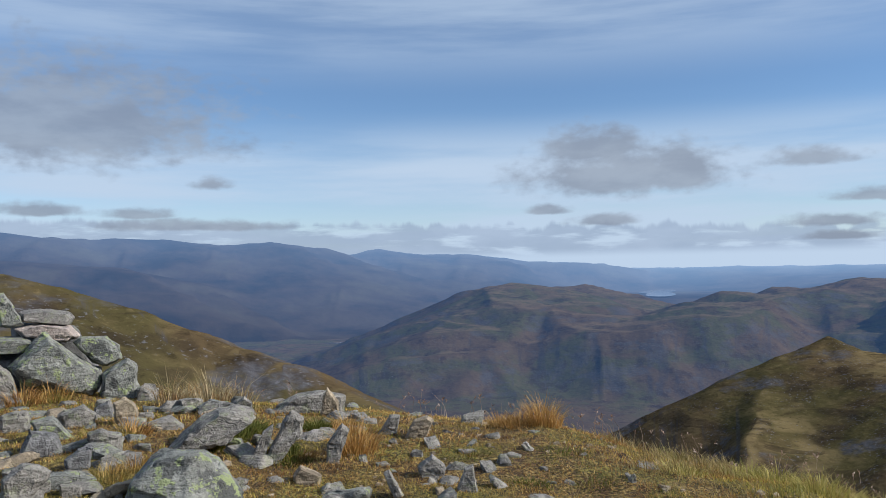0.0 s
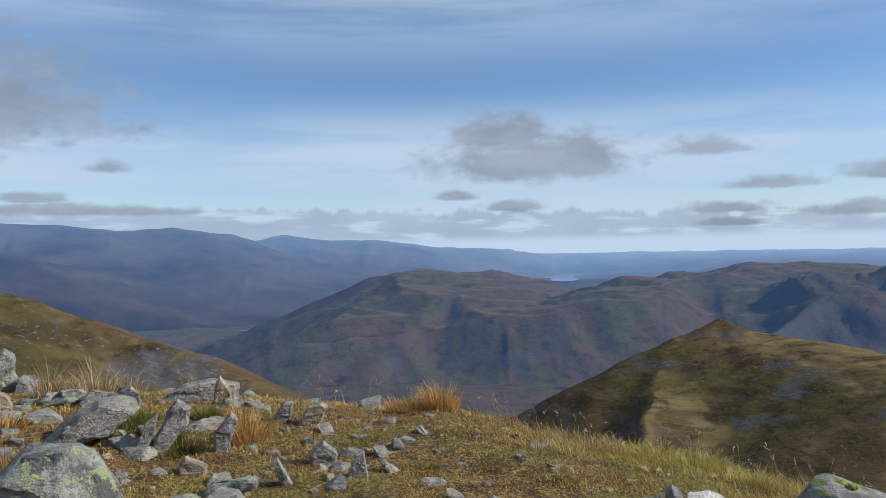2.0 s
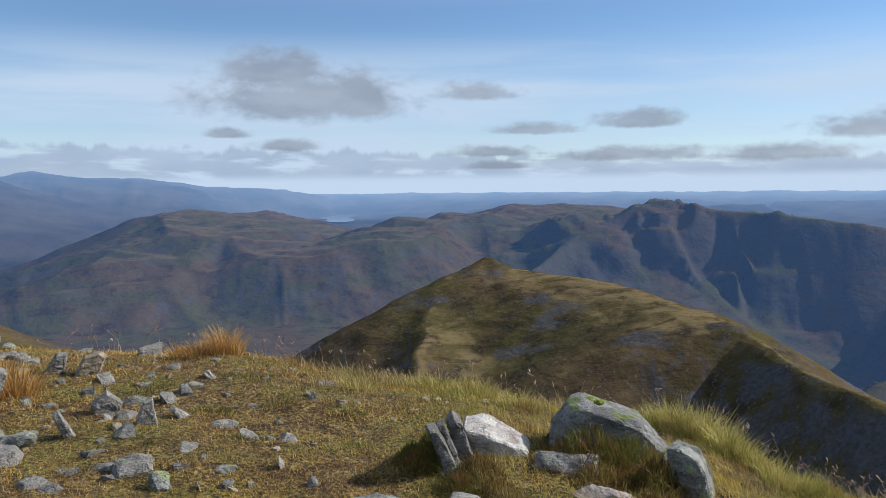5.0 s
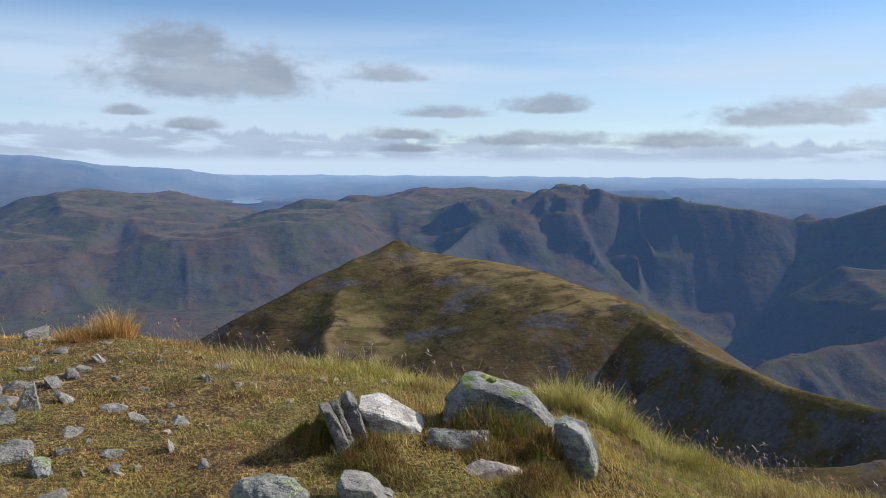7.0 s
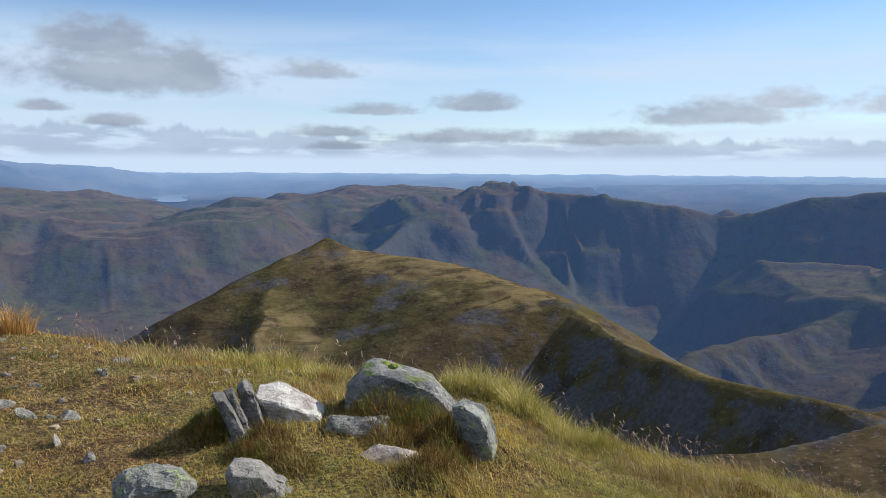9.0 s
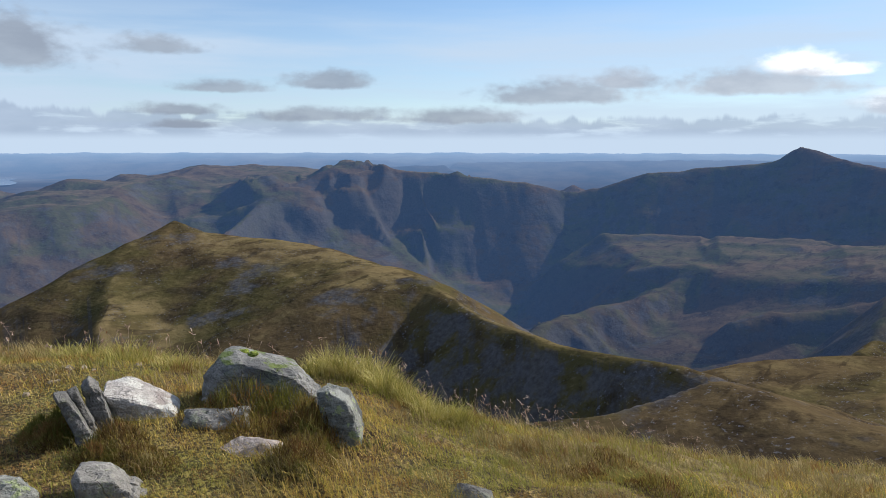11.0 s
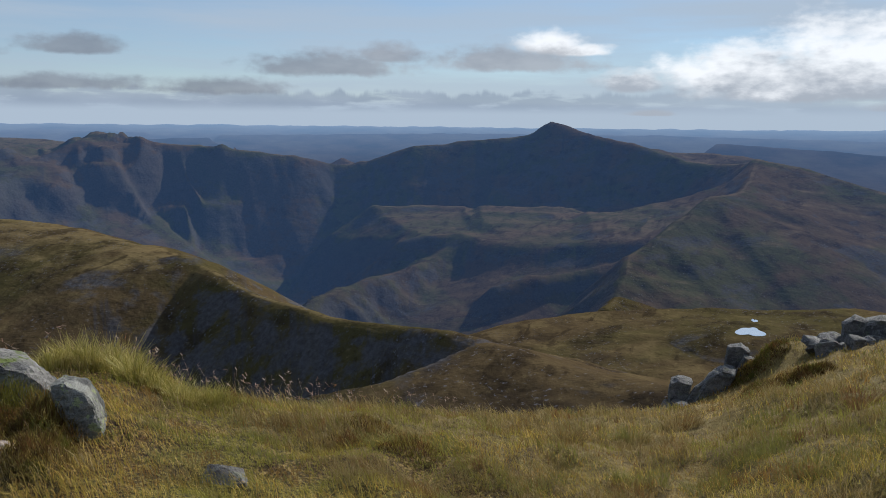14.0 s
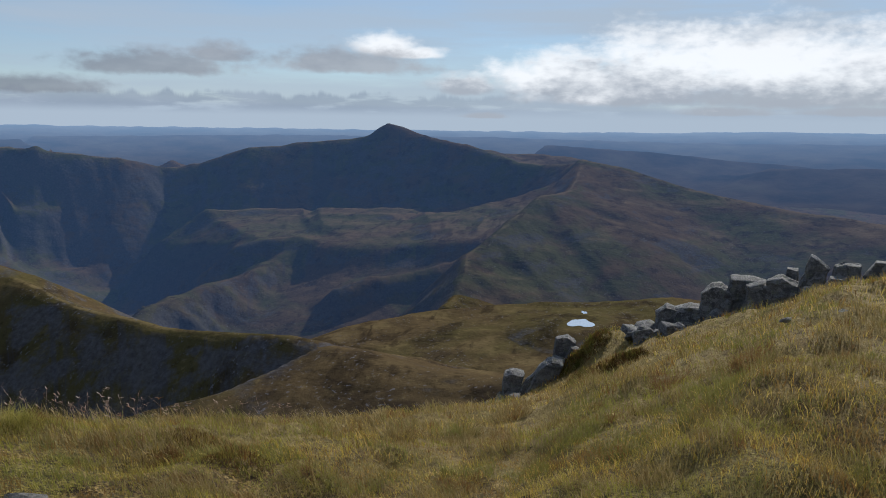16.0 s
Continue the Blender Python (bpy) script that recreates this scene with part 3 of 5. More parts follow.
def mesh_from(name, verts, faces, mats, index=None, smooth=True):
    me = bpy.data.meshes.new(name)
    k = faces.shape[1]
    me.vertices.add(len(verts)), me.loops.add(faces.size), me.polygons.add(len(faces))
    me.vertices.foreach_set("co", np.ascontiguousarray(verts, dtype=np.float32).ravel())
    me.loops.foreach_set("vertex_index", faces.ravel().astype(np.int32))
    me.polygons.foreach_set("loop_start", np.arange(0, faces.size, k, dtype=np.int32))
    for m in mats:
        me.materials.append(m)
    if index is not None:
        me.polygons.foreach_set("material_index", index.astype(np.int32))
    me.polygons.foreach_set("use_smooth", np.full(len(faces), smooth))
    me.update(calc_edges=True)
    me.validate()
    return me


def build_land():
    P, rr, nc = land_grid()
    nr = len(rr)
    i, j = np.meshgrid(np.arange(nr - 1), np.arange(nc), indexing="ij")
    j2 = (j + 1) % nc
    F = np.stack([i * nc + j, i * nc + j2, (i + 1) * nc + j2, (i + 1) * nc + j], -1)
    split = int(np.searchsorted(rr, 775))
    f1, f2 = F[:split].reshape(-1, 4), F[split:].reshape(-1, 4) - split * nc
    idx = np.repeat((rr[:split] > 32).astype(int), nc)
    v1 = P[:(split + 1) * nc]
    # close the middle under the walker
    tri = mesh_from("ground", np.vstack([v1, [[0, 0, 0.0]]]), f1, [TURF, MOOR], idx)
    ground = tagged(new("ground", tri), "grassy mountain summit falling away to brown moorland hills and valleys", "ground", kind="structure")
    bm = bmesh.new()
    bm.from_mesh(tri)
    bm.verts.ensure_lookup_table()
    c = bm.verts[len(v1)]
    for k in range(nc):
        bm.faces.new((bm.verts[k], c, bm.verts[(k + 1) % nc])).smooth = True
    bm.normal_update()
    bm.to_mesh(tri)
    bm.free()
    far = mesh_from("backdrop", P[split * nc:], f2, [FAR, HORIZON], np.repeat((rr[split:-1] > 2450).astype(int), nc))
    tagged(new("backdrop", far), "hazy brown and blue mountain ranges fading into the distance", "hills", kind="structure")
    return ground


build_land()


def water(name, centre, rx, ry, rz, seed, label):
    m = bpy.data.materials.get("lake_water")
    if m is None:
        m, nt, b = material("lake_water", 0.06)
        b.inputs["Base Color"].default_value = (0.86, 0.88, 0.90, 1)
        b.inputs["Metallic"].default_value = 0.85
        b.inputs["Specular IOR Level"].default_value = 0.5
        nt.links.new(n_bump(nt, n_noise(nt, n_pos(nt), 1.5, 3), 0.02, 0.02), b.inputs["Normal"])
    rnd = random.Random(seed)
    ph = [rnd.uniform(0, 6.28) for _ in range(3)]
    bm = bmesh.new()
    ring = []
    for k in range(48):
        a = 2 * math.pi * k / 48
        w = 1 + 0.28 * math.sin(2 * a + ph[0]) + 0.16 * math.sin(3 * a + ph[1]) + 0.10 * math.sin(5 * a + ph[2])
        ring.append(bm.verts.new((rx * w * math.cos(a), ry * w * math.sin(a), 0.0)))
    bm.faces.new(ring)
    me = bpy.data.meshes.new(name)
    bm.to_mesh(me)
    bm.free()
    me.materials.append(m)
    ob = tagged(new(name, me), label, "water", kind="structure")
    ob.matrix_world = pose(*centre, 0, 0, rz)
    return ob


water("water", LOCHAN, 6.5, 12.5, -80, 3, "small bright tarn lying in the brown bog")
water("water", POOL, 1.6, 4.5, -80, 7, "tiny pool beside the tarn in the bog")
water("water", (LAKE[0], LAKE[1], LAKE[2] + 3.0), 85, 330, -20, 5, "distant loch shining in the hazy valley")
water("water", (RIVER[0], RIVER[1], RIVER[2] + 0.8), 82, 15, 7, 9, "pale river winding along the flat valley floor")


# ---------- rocks ----------
def rock_material(name, base, spots, lichen, moss=0.0, rough=0.85, contrast=0.55):
    m, nt, b = material(name, rough)
    tc = nt.nodes.new("ShaderNodeTexCoord").outputs["Object"]
    rid = nt.nodes.new("ShaderNodeObjectInfo").outputs["Random"]
    p = n_vec(nt, "ADD", n_pos(nt), n_vec(nt, "SCALE", (7.0, 3.0, 5.0)))
    grain = n_noise(nt, p, 22.0, 6, 0.62)
    layers = n_noise(nt, n_vec(nt, "MULTIPLY", tc, (1.2, 1.2, 9.0)), 2.0, 5, 0.6, 0.5)
    stain, blot = n_noise(nt, p, 3.2, 6, 0.62, 0.4), n_noise(nt, n_vec(nt, "ADD", p, (3.0, 9.0, 1.0)), 6.5, 7, 0.66, 0.3)
    dark = tuple(v * (1 - contrast) for v in base)
    lite = tuple(min(0.8, v * 1.35) for v in base)
    c = n_ramp(nt, grain, [(0.30, tuple(0.5 * (u + v) for u, v in zip(dark, base))), (0.50, base), (0.70, lite)])
    c = n_mix(nt, n_range(nt, layers, 0.56, 0.66, 0.0, 0.4), c, dark)
    c = n_mix(nt, n_range(nt, stain, 0.54, 0.60, 0.0, 0.75), c, spots)
    # crusts of pale grey and yellow-green lichen, and thin dark cracks
    pit = n_noise(nt, p, 45.0, 5, 0.65)
    c = n_mix(nt, n_range(nt, pit, 0.46, 0.36, 0.0, 0.7), c, dark)
    c = n_mix(nt, n_range(nt, blot, 0.55, 0.58, 0.0, 0.6), c, tuple(min(0.7, v * 1.75) for v in base))
    c = n_mix(nt, n_math(nt, "MULTIPLY", n_range(nt, n_noise(nt, n_vec(nt, "ADD", p, (17.0, 2.0, 8.0)), 9.0, 7, 0.7, 0.2), 0.55, 0.58), lichen), c, (0.27, 0.31, 0.14))
    vein = n_noise(nt, p, 1.7, 4, 0.55, 0.4)
    crack = n_range(nt, n_math(nt, "ABSOLUTE", n_math(nt, "SUBTRACT", vein, 0.5)), 0.006, 0.0, 0.0, 0.35)
    c = n_mix(nt, crack, c, tuple(v * 0.15 for v in base))
    up = n_xyz(nt, nt.nodes.new("ShaderNodeNewGeometry").outputs["Normal"])[2]
    if moss:
        k = n_math(nt, "MULTIPLY", n_range(nt, up, 0.55, 0.9), n_range(nt, n_noise(nt, p, 6.0, 4), 0.52, 0.6))
        c = n_mix(nt, n_math(nt, "MULTIPLY", k, moss), c, (0.10, 0.13, 0.02))
    c = n_mix(nt, n_math(nt, "MULTIPLY", rid, 0.35), c, n_mix(nt, 0.5, c, (0.10, 0.095, 0.09)))
    nt.links.new(c, b.inputs["Base Color"])
    h = n_math(nt, "ADD", n_math(nt, "MULTIPLY", layers, 1.0), n_math(nt, "ADD", grain, n_math(nt, "MULTIPLY", n_noise(nt, p, 90.0, 3), 0.3)))
    h = n_math(nt, "SUBTRACT", h, n_math(nt, "MULTIPLY", crack, 0.6))
    nt.links.new(n_bump(nt, h, 1.0, 0.028), b.inputs["Normal"])
    return m


ROCKS = {
    "grey": rock_material("grey_schist", (0.205, 0.190, 0.172), (0.085, 0.080, 0.074), 0.25, contrast=0.65),
    "lichen": rock_material("lichened_schist", (0.185, 0.185, 0.168), (0.050, 0.052, 0.052), 0.85, contrast=0.7),
    # darker copy of the schist, with shade of backlit faces in its colour
    "shade": rock_material("shade_dark_schist", (0.135, 0.132, 0.134), (0.055, 0.055, 0.058), 0.15, contrast=0.65),
    "moss": rock_material("mossy_schist", (0.175, 0.168, 0.160), (0.075, 0.075, 0.080), 0.15, 0.9, contrast=0.65),
    "quartz": rock_material("pale_quartzite", (0.43, 0.39, 0.36), (0.27, 0.22, 0.20), 0.0, contrast=0.45),
    "pink": rock_material("pink_quartzite", (0.36, 0.30, 0.27), (0.22, 0.18, 0.16), 0.05, contrast=0.5),
    "tan": rock_material("tan_rock", (0.27, 0.215, 0.150), (0.14, 0.11, 0.08), 0.05),
    # dark stone; on the leaning plates the darkness is shade put into colour
    "dark": rock_material("dark_shaded_schist", (0.120, 0.112, 0.105), (0.05, 0.047, 0.045), 0.15),
}
LOOK = {
    "grey": "weathered grey schist", "lichen": "lichen-blotched grey schist", "moss": "moss-topped grey schist",
    "quartz": "pale white quartzite", "pink": "pinkish pale quartzite", "shade": "shade-darkened weathered schist", "tan": "tan weathered stone", "dark": "dark shade-toned layered schist",
}
COUNT = [0]


def rock_mesh(kind, seed, w, d, h, fine, corners=()):
    rnd = random.Random(seed)
    bm = bmesh.new()
    for c in corners:
        bm.verts.new(c)
    if corners:
        pass
    elif kind == "boulder":
        for _ in range(46):
            a, u = rnd.uniform(0, 6.283), rnd.uniform(-1, 1)
            s = math.sqrt(1 - u * u)
            k = rnd.uniform(0.86, 1.0)
            bm.verts.new((0.5 * w * k * math.copysign(abs(s * math.cos(a)) ** 0.8, math.cos(a)), 0.5 * d * k * s * math.sin(a), 0.5 * h * k * math.copysign(abs(u) ** 0.8, u)))
    elif kind == "spike":
        for k in range(16):
            u = rnd.random() ** 1.4
            s = (1 - u) * 0.55 + 0.06
            bm.verts.new((w * (rnd.choice((-1, 1)) * s * rnd.uniform(0.6, 1) + 0.1 * u), d * rnd.choice((-1, 1)) * s * rnd.uniform(0.6, 1), h * (u - 0.5)))
    else:
        e = 0.45 if kind == "slab" else 0.55
        shear, wedge, taper = rnd.uniform(-0.22, 0.22), rnd.uniform(-0.35, 0.35), rnd.uniform(0.55, 0.9)
        for _ in range(20 if kind == "slab" else 16):
            a, u = rnd.uniform(0, 6.283), rnd.uniform(-1, 1)
            q = math.sqrt(1 - u * u)
            k = rnd.uniform(0.8, 1.04)
            px, py, pz = (math.copysign(abs(v) ** e, v) * k for v in (q * math.cos(a), q * math.sin(a), u))
            t = 1 + (taper - 1) * 0.5 * (pz + 1)
            bm.verts.new((0.5 * w * (px * t + shear * pz), 0.5 * d * py * t, 0.5 * h * pz * (1 + wedge * px)))
    res = bmesh.ops.convex_hull(bm, input=bm.verts)
    junk = [e for e in res["geom_interior"] + res["geom_unused"] if isinstance(e, bmesh.types.BMVert) and e.is_valid]
    bmesh.ops.delete(bm, geom=list(set(junk)), context="VERTS")
    for k, full in enumerate(() if corners else (w, d, h)):
        lo, hi = min(v.co[k] for v in bm.verts), max(v.co[k] for v in bm.verts)
        for v in bm.verts:
            v.co[k] = ((v.co[k] - lo) / (hi - lo) - 0.5) * full
    size = min(w, d, h)
    bmesh.ops.bevel(bm, geom=bm.edges[:], offset=(0.015 if kind == "split" else 0.035) * size, segments=1, affect="EDGES", profile=0.6, clamp_overlap=True)
    bmesh.ops.triangulate(bm, faces=bm.faces[:])
    for _ in range(fine):
        long = [e for e in bm.edges if e.calc_length() > 0.16 * max(w, h) / (1 + _)]
        if long:
            bmesh.ops.subdivide_edges(bm, edges=long, cuts=1)
            bmesh.ops.triangulate(bm, faces=bm.faces[:])
    bm.normal_update()
    off = Vector((seed * 1.7, seed * 0.9, seed * 2.3))
    mean = (w * d * h) ** (1 / 3)
    for v in bm.verts:
        p = v.co / mean
        k = noise.fractal(p * 2.2 + off, 0.6, 2.2, 4) * (0.075 if kind == "boulder" else 0.022 if kind == "split" else 0.034) + noise.noise(Vector((p.x * 0.8, p.y * 0.8, p.z * 6)) + off) * 0.012
        step = math.floor((p.z + 0.25 * noise.noise(p * 1.5 + off)) * 7.0) * 0.7
        k += (noise.noise(Vector((step * 3.1, step * 1.7, p.x * 0.6)) + off) * 0.055) if fine > 1 and kind != "boulder" else 0.0
        v.co += v.normal * (k * mean)
    me = bpy.data.meshes.new("rock")
    for f in bm.faces:
        f.smooth = True
    bm.to_mesh(me)
    bm.free()
    me.set_sharp_from_angle(angle=radians(24))
    return me


def rock(name, kind, x, y, z, w, d, h, yaw, lean, look_of):
    COUNT[0] += 1
    me = rock_mesh(kind, COUNT[0], w, d, h, 3 if w > 0.35 else 2)
    me.materials.append(ROCKS[look_of])
    shape = {"slab": "flat slab", "block": "angular block", "boulder": "rounded boulder", "spike": "pointed upright block"}[kind]
    where = "among the summit boulder pile" if x < -3.2 else "in the broken bank of rocks" if x > 8 else "half sunk in the summit turf"
    ob = tagged(new(name, me), f"{LOOK[look_of]} {shape} {where}", "rock", "rocks on the summit")
    ob.matrix_world = pose(x, y, z, 0, lean, yaw)
    return ob


def hewn(name, x, y, z, yaw, look_of, corners, shape):
    # a boulder of its own form, given by its corners
    COUNT[0] += 1
    size = [max(c[k] for c in corners) - min(c[k] for c in corners) for k in range(3)]
    me = rock_mesh("block", COUNT[0], *size, 3, corners)
    me.materials.append(ROCKS[look_of])
    ob = tagged(new(name, me), f"{LOOK[look_of]} {shape} half sunk in the summit turf", "rock", "rocks on the summit")
    ob.matrix_world = pose(x, y, z, 0, 0, yaw)
    return ob


def block(name, x, y, z, yaw, look_of, profile, depth, sunk, shape):
    # a split block: its profile across and up, its depth, and how far its foot goes into the ground
    COUNT[0] += 1
    rnd = random.Random(COUNT[0])
    mu, mv = sum(p[0] for p in profile) / len(profile), sum(p[1] for p in profile) / len(profile)
    corners = []
    for away, k in ((-0.24, 0.88), (0.08, 1.0), (0.62, 0.90)):
        for u, v in profile:
            q = k * rnd.uniform(0.88, 1.0) if k < 1 else 1.0
            foot = sunk if v < mv else 0.0
            corners.append((mu + (u - mu) * q, depth * (away + rnd.uniform(-0.06, 0.06)), mv + (v - mv) * q - foot))
    size = [max(c[k] for c in corners) - min(c[k] for c in corners) for k in range(3)]
    me = rock_mesh("split", COUNT[0], *size, 3, corners)
    me.materials.append(ROCKS[look_of])
    where = "in the summit boulder pile" if x < -3.6 and y > 9 else "in the broken bank of rocks" if x > 8 else "bedded in the summit turf"
    ob = tagged(new(name, me), f"{LOOK[look_of]} {shape} {where}", "rock", "rocks on the summit")
    ob.matrix_world = pose(x, y, z, 0, 0, yaw)
    return ob


def part(name, me, parent, m, label=""):
    ob = new(name, me)
    ob.parent = parent
    ob.matrix_local = m
    if label:
        tagged(ob, label)
    return ob


hewn("boulder", -1.62, 5.02, -0.02, 18, "lichen", [(-0.38, 0, 0.2), (-0.30, -0.1, 0.36), (-0.15, 0, 0.47), (0.05, -0.05, 0.50), (0.22, 0, 0.38), (0.36, -0.05, 0.2), (0.41, 0, -0.08),
     (-0.42, 0, -0.08), (-0.2, 0.4, 0.45), (0.15, 0.4, 0.42), (0.35, 0.4, 0.1), (-0.35, 0.4, 0.1), (0, -0.25, 0.25), (-0.2, -0.2, 0.1), (0.25, -0.2, 0.05)], "rounded boulder")
mossy = block("boulder", 2.76, 3.99, -0.07, -31, "moss", [(-0.38, 0.11), (-0.34, 0.23), (-0.25, 0.34), (-0.16, 0.36), (0.02, 0.32), (0.22, 0.24), (0.37, 0.15), (0.4, 0.07), (0.36, -0.0), (0.01, 0.02), (-0.29, 0.04)], 0.42, 0.06, "long flat-topped boulder")
hewn("boulder", 2.83, 3.30, -0.13, -40.70, "lichen", [(-0.15, 0.06, 0.31), (-0.07, 0.0, 0.325), (0.03, -0.01, 0.27), (0.085, -0.02, 0.15), (0.115, -0.01, 0.02), (0.09, -0.02, -0.11), (0.0, -0.03, -0.11), (-0.05, -0.01, 0.10), (-0.13, 0.03, 0.24),
     (-0.10, 0.25, 0.31), (0.04, 0.25, 0.27), (0.12, 0.22, 0.08), (0.12, 0.22, -0.1), (0.0, 0.25, -0.1)], "leaning rounded block")
# plates turned from the sun, their shaded look given by the dark stone
block("slab_rock", 1.63, 3.97, 0.01, -18, "dark", [(-0.08, 0.29), (-0.03, 0.28), (0.04, 0.18), (0.1, 0.09), (0.08, 0.0), (0.02, 0.07), (-0.04, 0.17)], 0.16, 0.06, "thin leaning plate")
block("slab_rock", 1.71, 4.05, 0.05, -19, "dark", [(-0.07, 0.23), (-0.03, 0.24), (0.06, 0.12), (0.08, 0.03), (0.05, -0.0), (-0.01, 0.13)], 0.14, 0.09, "thin leaning plate")
block("slab_rock", 1.82, 4.12, 0.13, -20, "dark", [(-0.08, 0.13), (-0.05, 0.17), (0.0, 0.13), (0.09, 0.03), (0.07, -0.0), (-0.03, 0.06)], 0.20, 0.16, "thin leaning plate")
block("rock", 1.53, 3.26, -0.01, -20, "grey", [(-0.15, 0.11), (-0.13, 0.15), (0.02, 0.12), (0.16, 0.05), (0.16, 0.01), (0.01, -0.0), (-0.13, 0.04)], 0.28, 0.06, "flat slab")
hewn("boulder", 2.03, 4.08, 0.05, -26.45, "quartz", [(-0.20, 0.02, 0.13), (-0.19, 0.27, 0.15), (-0.04, 0.32, 0.14), (0.20, 0.02, 0.0), (0.21, 0.26, 0.01), (-0.13, 0.03, 0.0), (0.14, 0.0, -0.12),
     (0.19, 0.2, -0.12), (-0.16, 0.27, -0.10), (-0.04, 0.0, 0.09)], "tilted angular block")


# cushions of moss on the ledge of the long boulder
def moss_cushion(seed, w, h):
    m = bpy.data.materials.get("moss_cushion")
    if m is None:
        m, nt, b = material("moss_cushion", 0.95)
        f = n_noise(nt, n_pos(nt), 60.0, 5, 0.6)
        nt.links.new(n_ramp(nt, f, [(0.35, (0.05, 0.06, 0.012)), (0.55, (0.15, 0.19, 0.025)), (0.7, (0.26, 0.28, 0.05))]), b.inputs["Base Color"])
        nt.links.new(n_bump(nt, f, 1.0, 0.02), b.inputs["Normal"])
    bm = bmesh.new()
    bmesh.ops.create_icosphere(bm, subdivisions=3, radius=0.5)
    for v in bm.verts:
        k = 1 + 0.35 * noise.fractal(v.co * 3.0 + Vector((seed, 0, 0)), 0.8, 2.1, 4)
        v.co = Vector((v.co.x * w * k, v.co.y * w * 0.8 * k, v.co.z * h * k))
    for f in bm.faces:
        f.smooth = True
    me = bpy.data.meshes.new("moss")
    bm.to_mesh(me)
    bm.free()
    me.materials.append(m)
    return me


for k, (mx, my, mz, mw) in enumerate([(-0.13, 0.10, 0.35, 0.12), (-0.06, 0.05, 0.345, 0.07), (-0.24, 0.05, 0.295, 0.07)]):
    part("moss", moss_cushion(k, mw, 0.035), mossy, pose(mx, my, mz, 0, -8, 30 * k), "bright green moss cushion")


# smaller stones bedded in the worn turf, a dozen forms laid over and over
def scatter_stones():
    rnd = random.Random(11)
    forms = []
    for k in range(12):
        me = rock_mesh(rnd.choice(("slab", "block", "slab")), 500 + k, 1.0, rnd.uniform(0.55, 0.9), rnd.uniform(0.30, 0.45), 2)
        me.materials.append(ROCKS[rnd.choice(("grey", "grey", "grey", "lichen", "tan"))])
        forms.append(me)
    n = 0
    while n < 165:
        a, r = rnd.uniform(-31, 12), 4.4 * (11.0 / 4.4) ** rnd.random()
        if rnd.random() < (a + 31) / 70:
            continue
        x, y = r * math.sin(radians(a)), r * math.cos(radians(a))
        s = (0.09 + 0.22 * rnd.random() ** 2) * (1.25 if a < -6 else 0.8)
        z = float(near_height(np.array([x]), np.array([y]))[0])
        ob = tagged(new("stone", forms[n % 12]), "small weathered grey stone bedded in the worn turf", "stone", "stones in the turf")
        ob.matrix_world = pose(x, y, z + 0.03 * s, rnd.uniform(-12, 12), rnd.uniform(-20, 20), rnd.uniform(0, 360)) @ Matrix.Diagonal((s, s, s, 1))
        n += 1


scatter_stones()

# the pile of slabs, and the larger stones round it
block("boulder", -4.80, 9.90, 0.03, 26, "lichen", [(-0.51, 0.45), (-0.22, 0.77), (-0.09, 0.84), (0.05, 0.71), (0.34, 0.43), (0.52, 0.29), (0.54, 0.15), (0.46, 0.0), (-0.01, 0.2), (-0.3, 0.21)], 0.95, 0.00, "massive block")
block("boulder", -4.03, 9.97, 0.03, 22, "lichen", [(-0.22, -0.0), (-0.2, 0.31), (-0.03, 0.4), (0.09, 0.49), (0.21, 0.41), (0.23, 0.15), (0.18, 0.01)], 0.50, 0.06, "upright block")
block("boulder", -4.49, 10.42, 0.38, 23, "lichen", [(-0.29, 0.32), (-0.21, 0.38), (0.1, 0.37), (0.27, 0.25), (0.3, 0.08), (0.1, 0.0), (-0.07, 0.06)], 0.80, 0.00, "tilted slab")
block("boulder", -5.10, 10.31, 0.69, 26, "pink", [(-0.38, 0.21), (-0.04, 0.27), (0.29, 0.21), (0.39, 0.08), (0.29, 0.0), (0.06, 0.02), (-0.28, 0.09)], 0.90, 0.00, "thick slab")
block("boulder", -5.18, 10.49, 0.91, 26, "grey", [(-0.33, 0.19), (-0.09, 0.21), (0.29, 0.16), (0.35, 0.09), (0.28, 0.0), (-0.05, 0.04), (-0.32, 0.08)], 0.90, 0.00, "flat slab")
block("boulder", -5.47, 10.11, 0.91, 28, "lichen", [(-0.16, 0.44), (-0.05, 0.45), (0.14, 0.15), (0.17, 0.04), (0.03, -0.0), (-0.09, 0.02)], 0.30, 0.00, "pointed leaning block")
block("boulder", -5.41, 9.92, 0.59, 29, "lichen", [(-0.3, 0.22), (0.19, 0.21), (0.31, 0.15), (0.22, 0.0), (-0.06, 0.0), (-0.3, 0.02)], 0.70, 0.00, "thick slab")
block("boulder", -5.10, 9.29, -0.01, 29, "grey", [(-0.2, 0.57), (-0.03, 0.56), (0.08, 0.45), (0.21, 0.11), (0.18, -0.0), (-0.14, 0.03)], 0.40, 0.06, "leaning slab")
# backing blocks that fill the pile, in the shade-dark stone
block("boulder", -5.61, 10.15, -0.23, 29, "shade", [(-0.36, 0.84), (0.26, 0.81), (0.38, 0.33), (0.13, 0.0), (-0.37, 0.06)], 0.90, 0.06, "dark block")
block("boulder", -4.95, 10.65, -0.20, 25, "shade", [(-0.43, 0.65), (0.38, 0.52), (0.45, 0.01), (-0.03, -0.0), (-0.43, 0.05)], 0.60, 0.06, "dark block")
